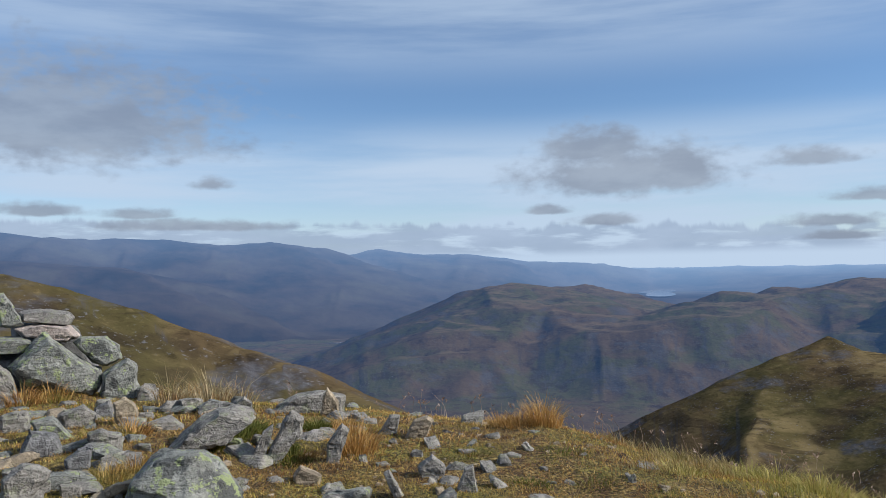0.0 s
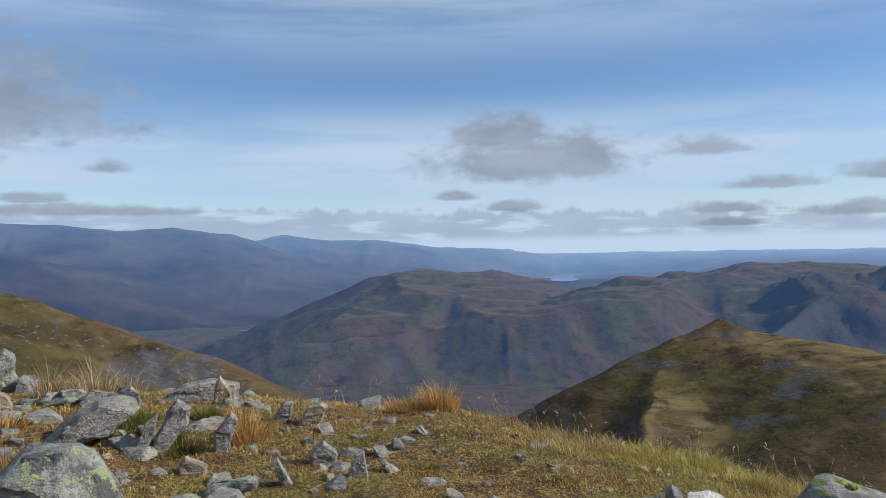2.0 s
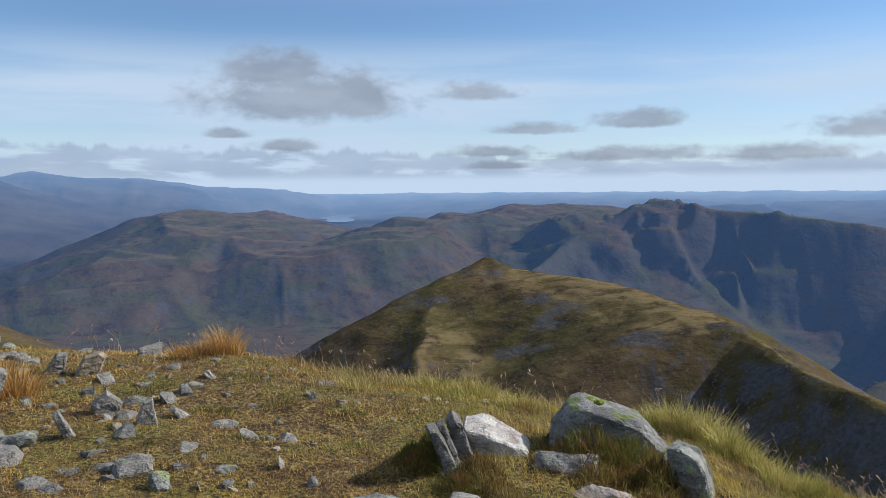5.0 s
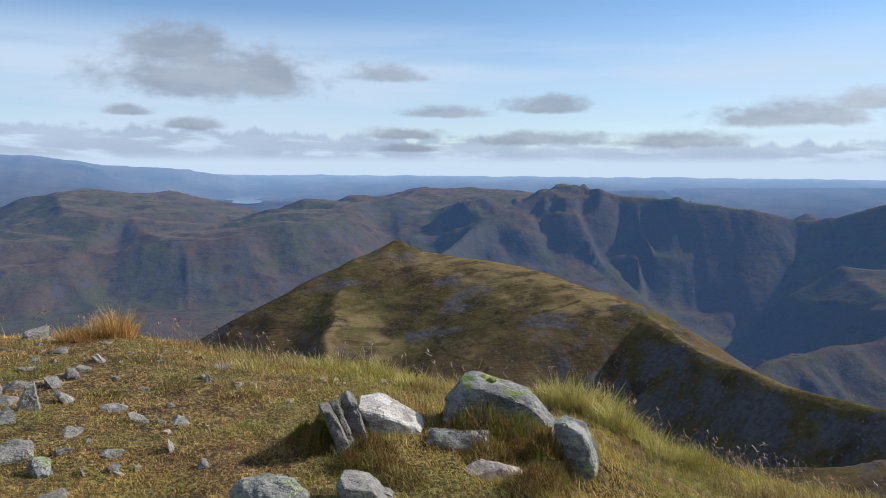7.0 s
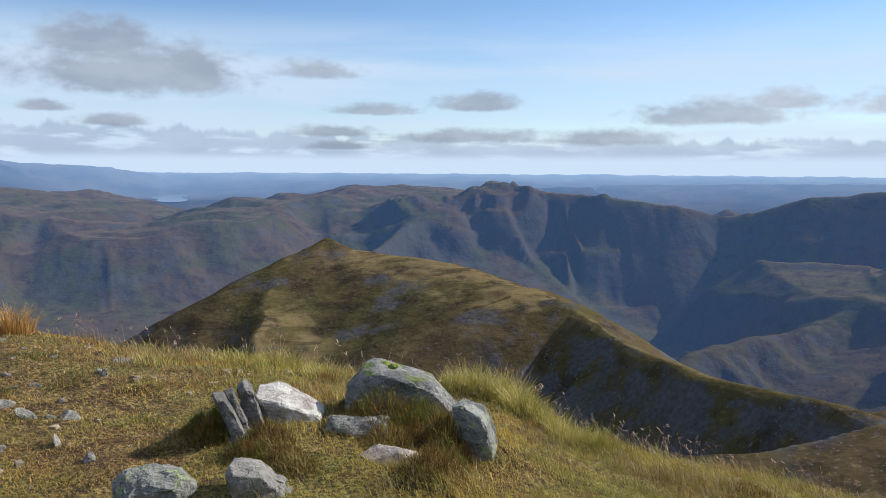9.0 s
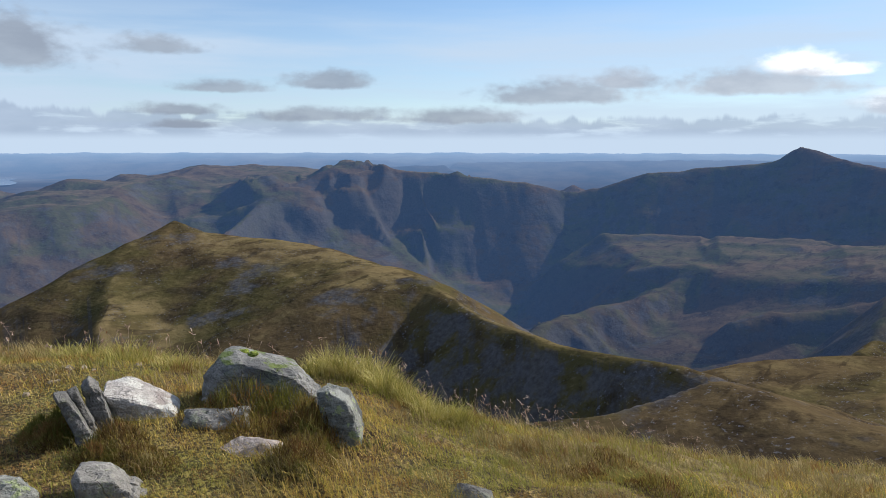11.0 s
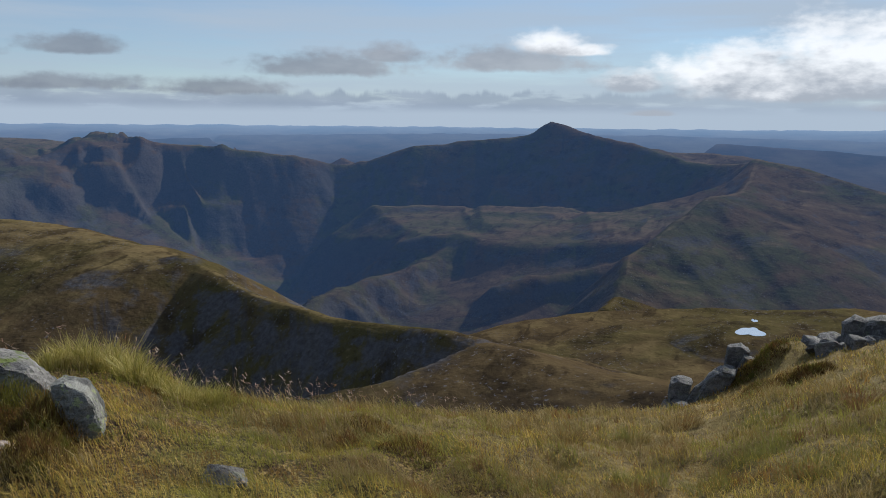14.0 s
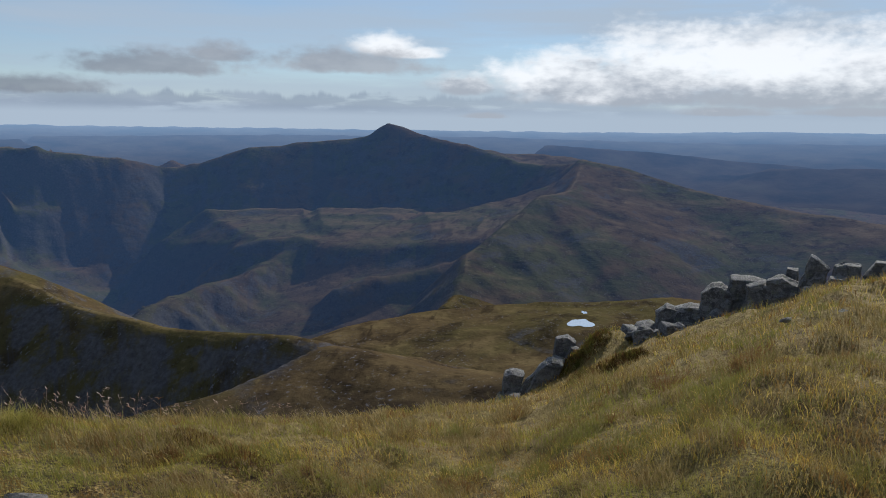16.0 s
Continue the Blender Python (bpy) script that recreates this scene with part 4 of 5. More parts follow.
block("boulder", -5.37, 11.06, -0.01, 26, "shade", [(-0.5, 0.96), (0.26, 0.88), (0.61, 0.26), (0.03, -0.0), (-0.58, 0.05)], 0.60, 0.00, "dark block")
block("rock", -2.99, 7.55, 0.17, 22, "tan", [(-0.11, 0.21), (-0.01, 0.26), (0.09, 0.18), (0.12, 0.04), (0.0, -0.0), (-0.1, 0.09)], 0.16, 0.06, "angular block")
block("rock", -3.49, 8.25, 0.12, 23, "shade", [(-0.1, 0.1), (0.04, 0.16), (0.1, 0.05), (0.01, -0.0), (-0.09, 0.01)], 0.13, 0.06, "small dark block")
block("rock", -3.64, 9.85, -0.01, 20, "grey", [(-0.13, 0.17), (-0.02, 0.23), (0.14, 0.16), (0.11, -0.0), (-0.1, 0.04)], 0.19, 0.06, "angular block")
block("rock", -3.90, 7.31, 0.17, 28, "grey", [(-0.12, 0.16), (-0.01, 0.19), (0.1, 0.18), (0.13, 0.09), (0.04, 0.0), (-0.13, 0.01)], 0.18, 0.06, "flat slab")
block("rock", -3.28, 6.77, 0.19, 26, "lichen", [(-0.18, 0.18), (-0.02, 0.2), (0.18, 0.05), (0.09, -0.0), (-0.12, 0.04)], 0.25, 0.06, "flat slab")
block("rock", -3.42, 7.50, 0.17, 24, "grey", [(-0.16, 0.12), (0.05, 0.2), (0.16, 0.11), (0.14, 0.0), (-0.13, 0.01)], 0.22, 0.06, "low block")
block("rock", -3.16, 6.29, 0.18, 27, "shade", [(-0.17, 0.05), (-0.08, 0.21), (0.11, 0.15), (0.17, 0.08), (0.11, -0.0), (-0.13, 0.02)], 0.24, 0.06, "angular block")
block("rock", -2.68, 6.32, 0.21, 23, "grey", [(-0.12, 0.14), (-0.02, 0.16), (0.13, 0.11), (0.13, 0.02), (-0.04, 0.0), (-0.11, 0.07)], 0.18, 0.06, "low split block")
block("rock", -2.63, 5.75, 0.19, 25, "shade", [(-0.09, 0.09), (0.01, 0.15), (0.1, 0.17), (0.08, 0.08), (0.01, -0.0), (-0.07, 0.02)], 0.13, 0.06, "tilted block")
block("rock", -2.69, 5.16, 0.19, 28, "grey", [(-0.14, 0.11), (-0.02, 0.2), (0.08, 0.18), (0.15, 0.13), (0.01, 0.01), (-0.15, -0.0)], 0.21, 0.07, "broad slab")
block("rock", -2.46, 5.28, 0.15, 25, "grey", [(-0.07, 0.08), (0.07, 0.06), (0.07, -0.0), (-0.06, 0.0)], 0.10, 0.06, "small flat slab")
block("boulder", -1.94, 6.58, 0.15, 16, "grey", [(-0.38, 0.05), (-0.08, 0.21), (0.09, 0.31), (0.24, 0.31), (0.36, 0.28), (0.39, 0.21), (0.14, 0.12), (-0.17, 0.01), (-0.33, 0.0)], 0.45, 0.07, "long slanting slab")
block("rock", -1.31, 6.43, 0.07, 12, "grey", [(-0.16, 0.03), (0.01, 0.31), (0.08, 0.41), (0.17, 0.34), (0.17, 0.23), (-0.02, 0.04), (-0.09, 0.0)], 0.14, 0.06, "leaning pointed slab")
block("rock", -1.48, 6.39, 0.07, 13, "grey", [(-0.1, 0.04), (0.03, 0.25), (0.11, 0.3), (0.1, 0.21), (0.01, 0.03), (-0.07, 0.0)], 0.10, 0.06, "leaning thin slab")
block("rock", -0.86, 6.36, 0.07, 8, "grey", [(-0.09, 0.03), (-0.08, 0.15), (0.04, 0.3), (0.1, 0.25), (0.01, 0.08), (-0.02, 0.0)], 0.12, 0.06, "leaning thin slab")
block("rock", -1.58, 9.16, 0.00, 10, "grey", [(-0.43, 0.07), (-0.14, 0.14), (0.16, 0.18), (0.44, 0.13), (0.44, 0.02), (0.11, 0.0), (-0.33, 0.01)], 0.45, 0.09, "low slab")
block("rock", -1.27, 8.81, -0.05, 8, "tan", [(-0.11, 0.08), (-0.07, 0.22), (-0.02, 0.34), (0.1, 0.17), (0.11, 0.01), (-0.1, -0.0)], 0.20, 0.06, "pointed upright block")
block("rock", -2.47, 8.53, 0.08, 16, "lichen", [(-0.16, 0.07), (-0.02, 0.15), (0.16, 0.11), (0.17, 0.02), (-0.03, 0.0)], 0.23, 0.06, "flat block")
block("rock", -2.18, 8.73, 0.04, 14, "grey", [(-0.1, 0.1), (-0.0, 0.18), (0.08, 0.11), (0.1, 0.0), (-0.08, 0.03)], 0.14, 0.06, "low block")
block("rock", -1.01, 5.83, 0.05, 10, "tan", [(-0.11, 0.06), (-0.05, 0.13), (0.11, 0.05), (0.07, 0.0), (-0.08, -0.0)], 0.15, 0.06, "flat slab")
block("rock", -0.53, 7.38, 0.06, 4, "grey", [(-0.1, 0.07), (0.02, 0.18), (0.11, 0.18), (0.08, 0.07), (-0.05, 0.0)], 0.15, 0.06, "angular block")
block("rock", -0.25, 7.24, 0.06, 2, "tan", [(-0.14, 0.04), (-0.04, 0.16), (0.09, 0.19), (0.14, 0.15), (0.05, 0.03), (-0.09, -0.0)], 0.19, 0.06, "leaning block")
block("rock", -0.12, 6.06, 0.03, 1, "grey", [(-0.1, 0.07), (0.01, 0.15), (0.11, 0.07), (0.1, 0.01), (-0.07, 0.0)], 0.15, 0.06, "low block")
block("rock", 0.13, 5.54, 0.05, -1, "grey", [(-0.08, 0.03), (-0.01, 0.17), (0.05, 0.19), (0.08, 0.05), (0.0, 0.0)], 0.11, 0.06, "pointed block")
block("rock", -0.37, 5.51, 0.03, 4, "grey", [(-0.07, 0.17), (-0.03, 0.19), (0.08, 0.06), (0.07, 0.0), (0.02, 0.02)], 0.11, 0.06, "leaning slab")
rock("rock", "block", -3.68, 8.72, 0.12, 0.22, 0.16, 0.21, 11, 0, "grey")
rock("rock", "block", -3.61, 9.76, 0.11, 0.28, 0.21, 0.28, 18, 0, "grey")
rock("rock", "block", -3.60, 7.87, 0.20, 0.39, 0.29, 0.18, 14, 0, "grey")
rock("rock", "block", -2.72, 6.42, 0.25, 0.31, 0.23, 0.17, 34, 0, "grey")
rock("rock", "block", -2.58, 7.45, 0.19, 0.38, 0.28, 0.17, 18, 0, "grey")
rock("rock", "block", -2.74, 8.69, 0.14, 0.25, 0.19, 0.18, 28, 0, "grey")
rock("rock", "block", -2.24, 8.88, 0.08, 0.29, 0.22, 0.22, 21, 0, "grey")
rock("rock", "block", -2.92, 7.48, 0.19, 0.28, 0.21, 0.13, 30, 0, "grey")
rock("rock", "block", -2.96, 8.65, 0.14, 0.24, 0.18, 0.16, 11, 0, "grey")
rock("rock", "block", -2.38, 8.36, 0.14, 0.35, 0.26, 0.20, 6, 0, "grey")
rock("stone", "slab", 0.38, 5.72, 0.04, 0.21, 0.11, 0.06, -4, 42, "grey")
rock("stone", "block", 0.28, 8.59, -0.06, 0.28, 0.26, 0.16, 3, -8, "grey")
rock("stone", "slab", 0.70, 6.79, 0.04, 0.16, 0.10, 0.06, -12, 50, "grey")
rock("stone", "block", 0.52, 6.62, 0.03, 0.18, 0.16, 0.06, -3, 4, "grey")
rock("stone", "block", 0.42, 7.37, 0.02, 0.15, 0.13, 0.08, -0, -6, "grey")
rock("stone", "block", -0.24, 6.61, 0.05, 0.11, 0.10, 0.10, -1, 0, "grey")
rock("stone", "block", -0.51, 6.37, 0.04, 0.15, 0.14, 0.07, 8, 8, "grey")
rock("stone", "block", 0.90, 5.92, -0.02, 0.08, 0.07, 0.06, -16, 0, "grey")
rock("stone", "block", 0.18, 6.76, 0.03, 0.18, 0.16, 0.05, -2, 4, "grey")
rock("stone", "block", -0.11, 5.84, 0.03, 0.09, 0.07, 0.10, -7, 0, "grey")
rock("stone", "block", -0.46, 6.94, 0.08, 0.08, 0.07, 0.08, 14, 0, "grey")
rock("stone", "block", -0.90, 8.60, -0.00, 0.24, 0.21, 0.13, 4, 0, "grey")
rock("stone", "block", -0.79, 8.27, -0.01, 0.16, 0.14, 0.11, 13, 0, "grey")
rock("stone", "block", -1.15, 7.42, 0.09, 0.09, 0.08, 0.09, 7, 0, "grey")
rock("stone", "block", -0.00, 7.59, 0.02, 0.11, 0.09, 0.08, 10, 0, "grey")
rock("stone", "block", 1.67, 6.58, -0.06, 0.24, 0.20, 0.02, -17, 8, "grey")
rock("stone", "slab", 1.35, 5.94, 0.01, 0.11, 0.08, 0.04, -17, 40, "grey")
rock("stone", "block", -1.23, 5.80, 0.08, 0.14, 0.12, 0.07, 14, 0, "grey")
rock("stone", "boulder", 0.03, 4.74, 0.01, 0.24, 0.20, 0.20, 8, 0, "grey")
rock("stone", "block", -0.79, 5.34, 0.04, 0.23, 0.21, 0.13, 17, -8, "grey")
rock("stone", "block", -0.48, 4.63, 0.04, 0.20, 0.18, 0.10, 8, -6, "grey")
rock("stone", "block", -0.13, 4.81, 0.02, 0.13, 0.11, 0.08, -8, 0, "grey")
rock("stone", "block", -0.72, 4.58, 0.07, 0.12, 0.10, 0.09, 11, 0, "grey")
rock("stone", "slab", 0.40, 4.97, 0.02, 0.23, 0.20, 0.04, -11, 10, "grey")
rock("stone", "block", 0.97, 5.03, -0.02, 0.18, 0.16, 0.09, -5, -6, "grey")
rock("stone", "slab", 0.76, 5.13, 0.01, 0.16, 0.10, 0.06, 1, 40, "grey")
rock("stone", "slab", 0.63, 5.47, -0.01, 0.23, 0.19, 0.10, -6, 0, "grey")
rock("stone", "slab", 1.21, 5.24, -0.04, 0.21, 0.18, 0.01, -10, 14, "grey")
rock("stone", "slab", 1.60, 6.42, -0.04, 0.23, 0.20, 0.06, -24, 4, "grey")
rock("stone", "block", 1.33, 5.84, 0.02, 0.07, 0.06, 0.11, -12, 0, "grey")
rock("stone", "slab", 0.84, 4.47, 0.01, 0.12, 0.08, 0.02, -20, 70, "grey")
rock("stone", "block", 0.27, 4.68, 0.03, 0.06, 0.09, 0.06, -1, 30, "grey")
rock("stone", "block", 0.90, 5.95, -0.02, 0.08, 0.07, 0.06, -12, 0, "grey")
rock("stone", "block", 0.58, 6.80, 0.03, 0.08, 0.07, 0.03, 2, 0, "grey")
rock("stone", "block", 0.50, 4.29, -0.00, 0.07, 0.09, 0.09, -18, 20, "grey")
rock("stone", "slab", 0.71, 4.19, -0.03, 0.19, 0.16, 0.02, -19, -10, "grey")
rock("stone", "slab", 0.36, 4.29, 0.01, 0.09, 0.08, 0.01, -0, 60, "grey")
rock("stone", "slab", 0.94, 4.15, -0.00, 0.06, 0.09, 0.09, -12, 30, "grey")
rock("stone", "block", 0.18, 4.02, 0.01, 0.19, 0.17, 0.07, -1, 0, "grey")
rock("stone", "block", 0.27, 4.64, 0.02, 0.07, 0.06, 0.09, 5, 0, "grey")
rock("stone", "slab", 0.56, 4.00, -0.03, 0.19, 0.17, 0.03, -8, -8, "grey")
rock("boulder", "boulder", 1.10, 3.44, 0.04, 0.37, 0.27, 0.24, -10, 0, "lichen")
rock("rock", "slab", 2.33, 3.78, 0.04, 0.37, 0.23, 0.12, -28, 4, "grey")
rock("rock", "slab", 2.31, 3.38, -0.01, 0.38, 0.19, 0.10, -43, 6, "pink")
rock("rock", "block", 2.99, 2.43, -0.19, 0.24, 0.19, 0.09, -54, 8, "dark")
# the broken bank, against the sun: its shade is in the stone colour
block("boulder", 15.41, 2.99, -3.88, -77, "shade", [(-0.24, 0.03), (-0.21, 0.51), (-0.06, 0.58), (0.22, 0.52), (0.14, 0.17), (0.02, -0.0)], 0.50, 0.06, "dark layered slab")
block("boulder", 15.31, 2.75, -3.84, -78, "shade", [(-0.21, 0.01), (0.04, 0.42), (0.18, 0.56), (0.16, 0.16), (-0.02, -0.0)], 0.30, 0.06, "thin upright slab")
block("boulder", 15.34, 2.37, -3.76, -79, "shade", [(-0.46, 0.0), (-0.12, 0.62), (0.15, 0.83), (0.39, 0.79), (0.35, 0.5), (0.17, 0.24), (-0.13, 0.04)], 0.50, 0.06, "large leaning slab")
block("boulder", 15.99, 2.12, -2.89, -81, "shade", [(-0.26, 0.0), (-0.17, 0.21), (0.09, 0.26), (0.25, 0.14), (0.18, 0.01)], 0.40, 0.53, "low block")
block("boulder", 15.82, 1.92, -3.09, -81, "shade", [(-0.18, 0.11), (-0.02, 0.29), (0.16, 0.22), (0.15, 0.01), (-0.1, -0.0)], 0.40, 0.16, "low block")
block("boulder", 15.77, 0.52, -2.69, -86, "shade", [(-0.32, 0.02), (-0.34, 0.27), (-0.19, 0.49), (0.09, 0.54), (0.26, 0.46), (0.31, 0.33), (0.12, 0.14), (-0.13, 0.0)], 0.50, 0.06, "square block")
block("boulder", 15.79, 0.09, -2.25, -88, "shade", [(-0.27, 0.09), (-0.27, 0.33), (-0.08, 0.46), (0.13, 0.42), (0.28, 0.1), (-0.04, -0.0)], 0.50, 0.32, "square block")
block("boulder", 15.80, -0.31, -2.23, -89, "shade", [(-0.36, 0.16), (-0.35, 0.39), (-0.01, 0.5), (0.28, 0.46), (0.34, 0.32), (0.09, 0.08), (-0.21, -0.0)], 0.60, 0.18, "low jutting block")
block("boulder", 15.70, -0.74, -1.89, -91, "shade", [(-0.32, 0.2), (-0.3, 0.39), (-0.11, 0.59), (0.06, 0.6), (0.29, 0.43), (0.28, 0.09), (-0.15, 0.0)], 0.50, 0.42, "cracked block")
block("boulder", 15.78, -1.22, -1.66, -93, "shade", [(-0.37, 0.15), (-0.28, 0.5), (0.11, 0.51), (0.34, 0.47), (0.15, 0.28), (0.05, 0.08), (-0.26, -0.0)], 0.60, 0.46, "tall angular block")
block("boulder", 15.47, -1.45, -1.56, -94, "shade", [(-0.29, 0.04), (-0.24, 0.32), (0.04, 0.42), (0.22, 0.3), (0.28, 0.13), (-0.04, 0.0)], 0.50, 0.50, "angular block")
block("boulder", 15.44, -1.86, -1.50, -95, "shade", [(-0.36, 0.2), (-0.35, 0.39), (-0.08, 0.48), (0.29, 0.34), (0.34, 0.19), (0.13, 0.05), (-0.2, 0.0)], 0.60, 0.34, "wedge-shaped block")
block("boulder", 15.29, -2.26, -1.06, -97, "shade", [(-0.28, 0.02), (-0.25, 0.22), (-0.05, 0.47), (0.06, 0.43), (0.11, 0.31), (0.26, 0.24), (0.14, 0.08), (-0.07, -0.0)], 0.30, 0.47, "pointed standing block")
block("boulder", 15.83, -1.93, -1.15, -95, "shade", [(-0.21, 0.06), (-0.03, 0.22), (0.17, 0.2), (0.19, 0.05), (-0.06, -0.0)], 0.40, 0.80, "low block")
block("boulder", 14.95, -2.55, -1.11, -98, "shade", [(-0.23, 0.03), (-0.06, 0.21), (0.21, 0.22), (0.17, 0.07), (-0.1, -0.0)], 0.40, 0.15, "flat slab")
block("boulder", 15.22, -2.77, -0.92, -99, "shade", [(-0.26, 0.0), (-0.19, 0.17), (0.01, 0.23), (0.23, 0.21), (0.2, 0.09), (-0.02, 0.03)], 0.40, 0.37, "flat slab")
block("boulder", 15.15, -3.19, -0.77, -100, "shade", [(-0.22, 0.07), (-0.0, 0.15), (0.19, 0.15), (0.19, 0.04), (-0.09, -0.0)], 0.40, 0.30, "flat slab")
bank = random.Random(4)
for k in range(34):
    # rubble fallen between the larger blocks
    a = radians(bank.choice((bank.uniform(76.0, 80.5), bank.uniform(86.5, 97.0), bank.uniform(88.0, 101.0))))
    d, w = bank.uniform(14.8, 15.7), bank.uniform(0.14, 0.36)
    x, y = d * math.sin(a), d * math.cos(a)
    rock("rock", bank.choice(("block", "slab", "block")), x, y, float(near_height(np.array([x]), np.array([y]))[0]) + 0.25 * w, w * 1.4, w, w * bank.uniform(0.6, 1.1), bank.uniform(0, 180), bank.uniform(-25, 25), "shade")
rock("stone", "block", 8.22, -1.22, -0.19, 0.10, 0.09, 0.05, -109, 0, "grey")
rock("stone", "block", 8.05, -1.66, -0.03, 0.10, 0.09, 0.04, -99, 0, "grey")


# gravel and chips in the worn turf
def gravel():
    rnd = np.random.RandomState(5)
    V, F = [], []
    base = 0
    cube = np.array([(-1, -1, -1), (1, -1, -1), (1, 1, -1), (-1, 1, -1), (-0.7, -0.7, 1), (0.7, -0.7, 1), (0.7, 0.7, 1), (-0.7, 0.7, 1)], float) * 0.5
    quads = np.array([(0, 3, 2, 1), (4, 5, 6, 7), (0, 1, 5, 4), (1, 2, 6, 5), (2, 3, 7, 6), (3, 0, 4, 7)])
    n = 0
    while n < 420:
        a, r = rnd.uniform(-32, 26), rnd.uniform(4.2, 9.5)
        x, y = r * math.sin(radians(a)), r * math.cos(radians(a))
        if vnoise(np.array([x * 1.1]), np.array([y * 1.1]), 77)[0] < 0.02:
            continue
        s = 0.010 + 0.045 * rnd.rand() ** 3
        t = rnd.uniform(0, 6.283)
        v = (cube + rnd.uniform(-0.22, 0.22, cube.shape)) * (s * rnd.uniform(0.9, 1.8), s, s * rnd.uniform(0.35, 0.8))
        z = float(near_height(np.array([x]), np.array([y]))[0])
        c, sn = math.cos(t), math.sin(t)
        V.append(np.stack([v[:, 0] * c - v[:, 1] * sn + x, v[:, 0] * sn + v[:, 1] * c + y, v[:, 2] + z + s * 0.12], 1))
        F.append(quads + base)
        base += 8
        n += 1
    me = mesh_from("gravel", np.vstack(V), np.vstack(F), [ROCKS["tan"]], smooth=False)
    tagged(new("gravel", me), "loose grey chips of stone strewn in the worn turf", "gravel", kind="stuff")


gravel()


# ---------- grass ----------
def grass_material(name, stops, patch, patch_scale, rough=0.7):
    m = bpy.data.materials.new(name)
    m.use_nodes = True
    nt = m.node_tree
    nt.nodes.clear()
    out = nt.nodes.new("ShaderNodeOutputMaterial")
    isl = nt.nodes.new("ShaderNodeNewGeometry").outputs["Random Per Island"]
    p = n_pos(nt)
    big = n_noise(nt, p, patch_scale, 4, 0.6)
    f = n_math(nt, "ADD", n_math(nt, "MULTIPLY", isl, 0.55), n_math(nt, "MULTIPLY", n_math(nt, "SUBTRACT", big, 0.28), 1.0))
    c = n_ramp(nt, f, stops)
    c = n_mix(nt, n_range(nt, n_noise(nt, p, patch_scale * 0.5, 4, 0.6), 0.50, 0.60, 0.0, 0.75), c, patch)
    c = n_mix(nt, n_range(nt, n_noise(nt, n_vec(nt, "ADD", p, (31.0, 17.0, 0.0)), patch_scale * 1.3, 4, 0.6), 0.54, 0.63, 0.0, 0.8), c, (0.21, 0.105, 0.038))
    d, t, mx = nt.nodes.new("ShaderNodeBsdfDiffuse"), nt.nodes.new("ShaderNodeBsdfTranslucent"), nt.nodes.new("ShaderNodeMixShader")
    g, mx2 = nt.nodes.new("ShaderNodeBsdfGlossy"), nt.nodes.new("ShaderNodeMixShader")
    g.inputs["Roughness"].default_value = 0.45
    g.inputs["Color"].default_value = (0.8, 0.8, 0.75, 1)
    nt.links.new(c, d.inputs[0]), nt.links.new(c, t.inputs[0])
    mx.inputs[0].default_value, mx2.inputs[0].default_value = 0.32, 0.015
    nt.links.new(d.outputs[0], mx.inputs[1]), nt.links.new(t.outputs[0], mx.inputs[2])
    nt.links.new(mx.outputs[0], mx2.inputs[1]), nt.links.new(g.outputs[0], mx2.inputs[2])
    nt.links.new(mx2.outputs[0], out.inputs[0])
    return m


TURF_GRASS = grass_material("short_turf_grass", [(0.10, (0.119, 0.067, 0.025)), (0.28, (0.430, 0.255, 0.066)), (0.42, (0.385, 0.300, 0.058)), (0.58, (0.463, 0.374, 0.074)), (0.74, (0.688, 0.477, 0.142)), (0.95, (0.800, 0.665, 0.296))],
                           (0.215, 0.230, 0.036), 1.8)
LONG_GRASS = grass_material("long_straw_grass", [(0.10, (0.150, 0.110, 0.045)), (0.28, (0.205, 0.153, 0.060)), (0.44, (0.265, 0.200, 0.080)), (0.62, (0.335, 0.256, 0.114)), (0.80, (0.420, 0.330, 0.168)), (0.97, (0.545, 0.445, 0.265))],
                           (0.175, 0.185, 0.036), 2.2)
FRINGE = grass_material("pale_fringe_grass", [(0.10, (0.130, 0.110, 0.030)), (0.35, (0.300, 0.270, 0.065)), (0.60, (0.440, 0.370, 0.120)), (0.92, (0.660, 0.560, 0.270))], (0.310, 0.285, 0.060), 2.0)
RUSTY = grass_material("rusty_grass", [(0.1, (0.22, 0.11, 0.035)), (0.45, (0.46, 0.27, 0.085)), (0.9, (0.64, 0.45, 0.19))], (0.44, 0.24, 0.07), 3.0)
GREEN = grass_material("green_grass", [(0.1, (0.045, 0.052, 0.012)), (0.5, (0.115, 0.125, 0.026)), (0.9, (0.25, 0.235, 0.065))], (0.10, 0.115, 0.022), 2.0)
STRAW = grass_material("pale_straw", [(0.1, (0.16, 0.11, 0.06)), (0.5, (0.34, 0.26, 0.14)), (0.9, (0.55, 0.48, 0.32))], (0.40, 0.30, 0.15), 2.0)
SEED = grass_material("flowering_grass", [(0.1, (0.07, 0.04, 0.03)), (0.5, (0.22, 0.14, 0.10)), (0.9, (0.60, 0.48, 0.40))], (0.24, 0.15, 0.11), 5.0)
MOSSY = grass_material("dark_mossy_heath", [(0.1, (0.036, 0.020, 0.010)), (0.36, (0.125, 0.068, 0.024)), (0.55, (0.150, 0.118, 0.025)), (0.74, (0.245, 0.178, 0.044)), (0.95, (0.460, 0.310, 0.118))], (0.120, 0.128, 0.022), 5.0)
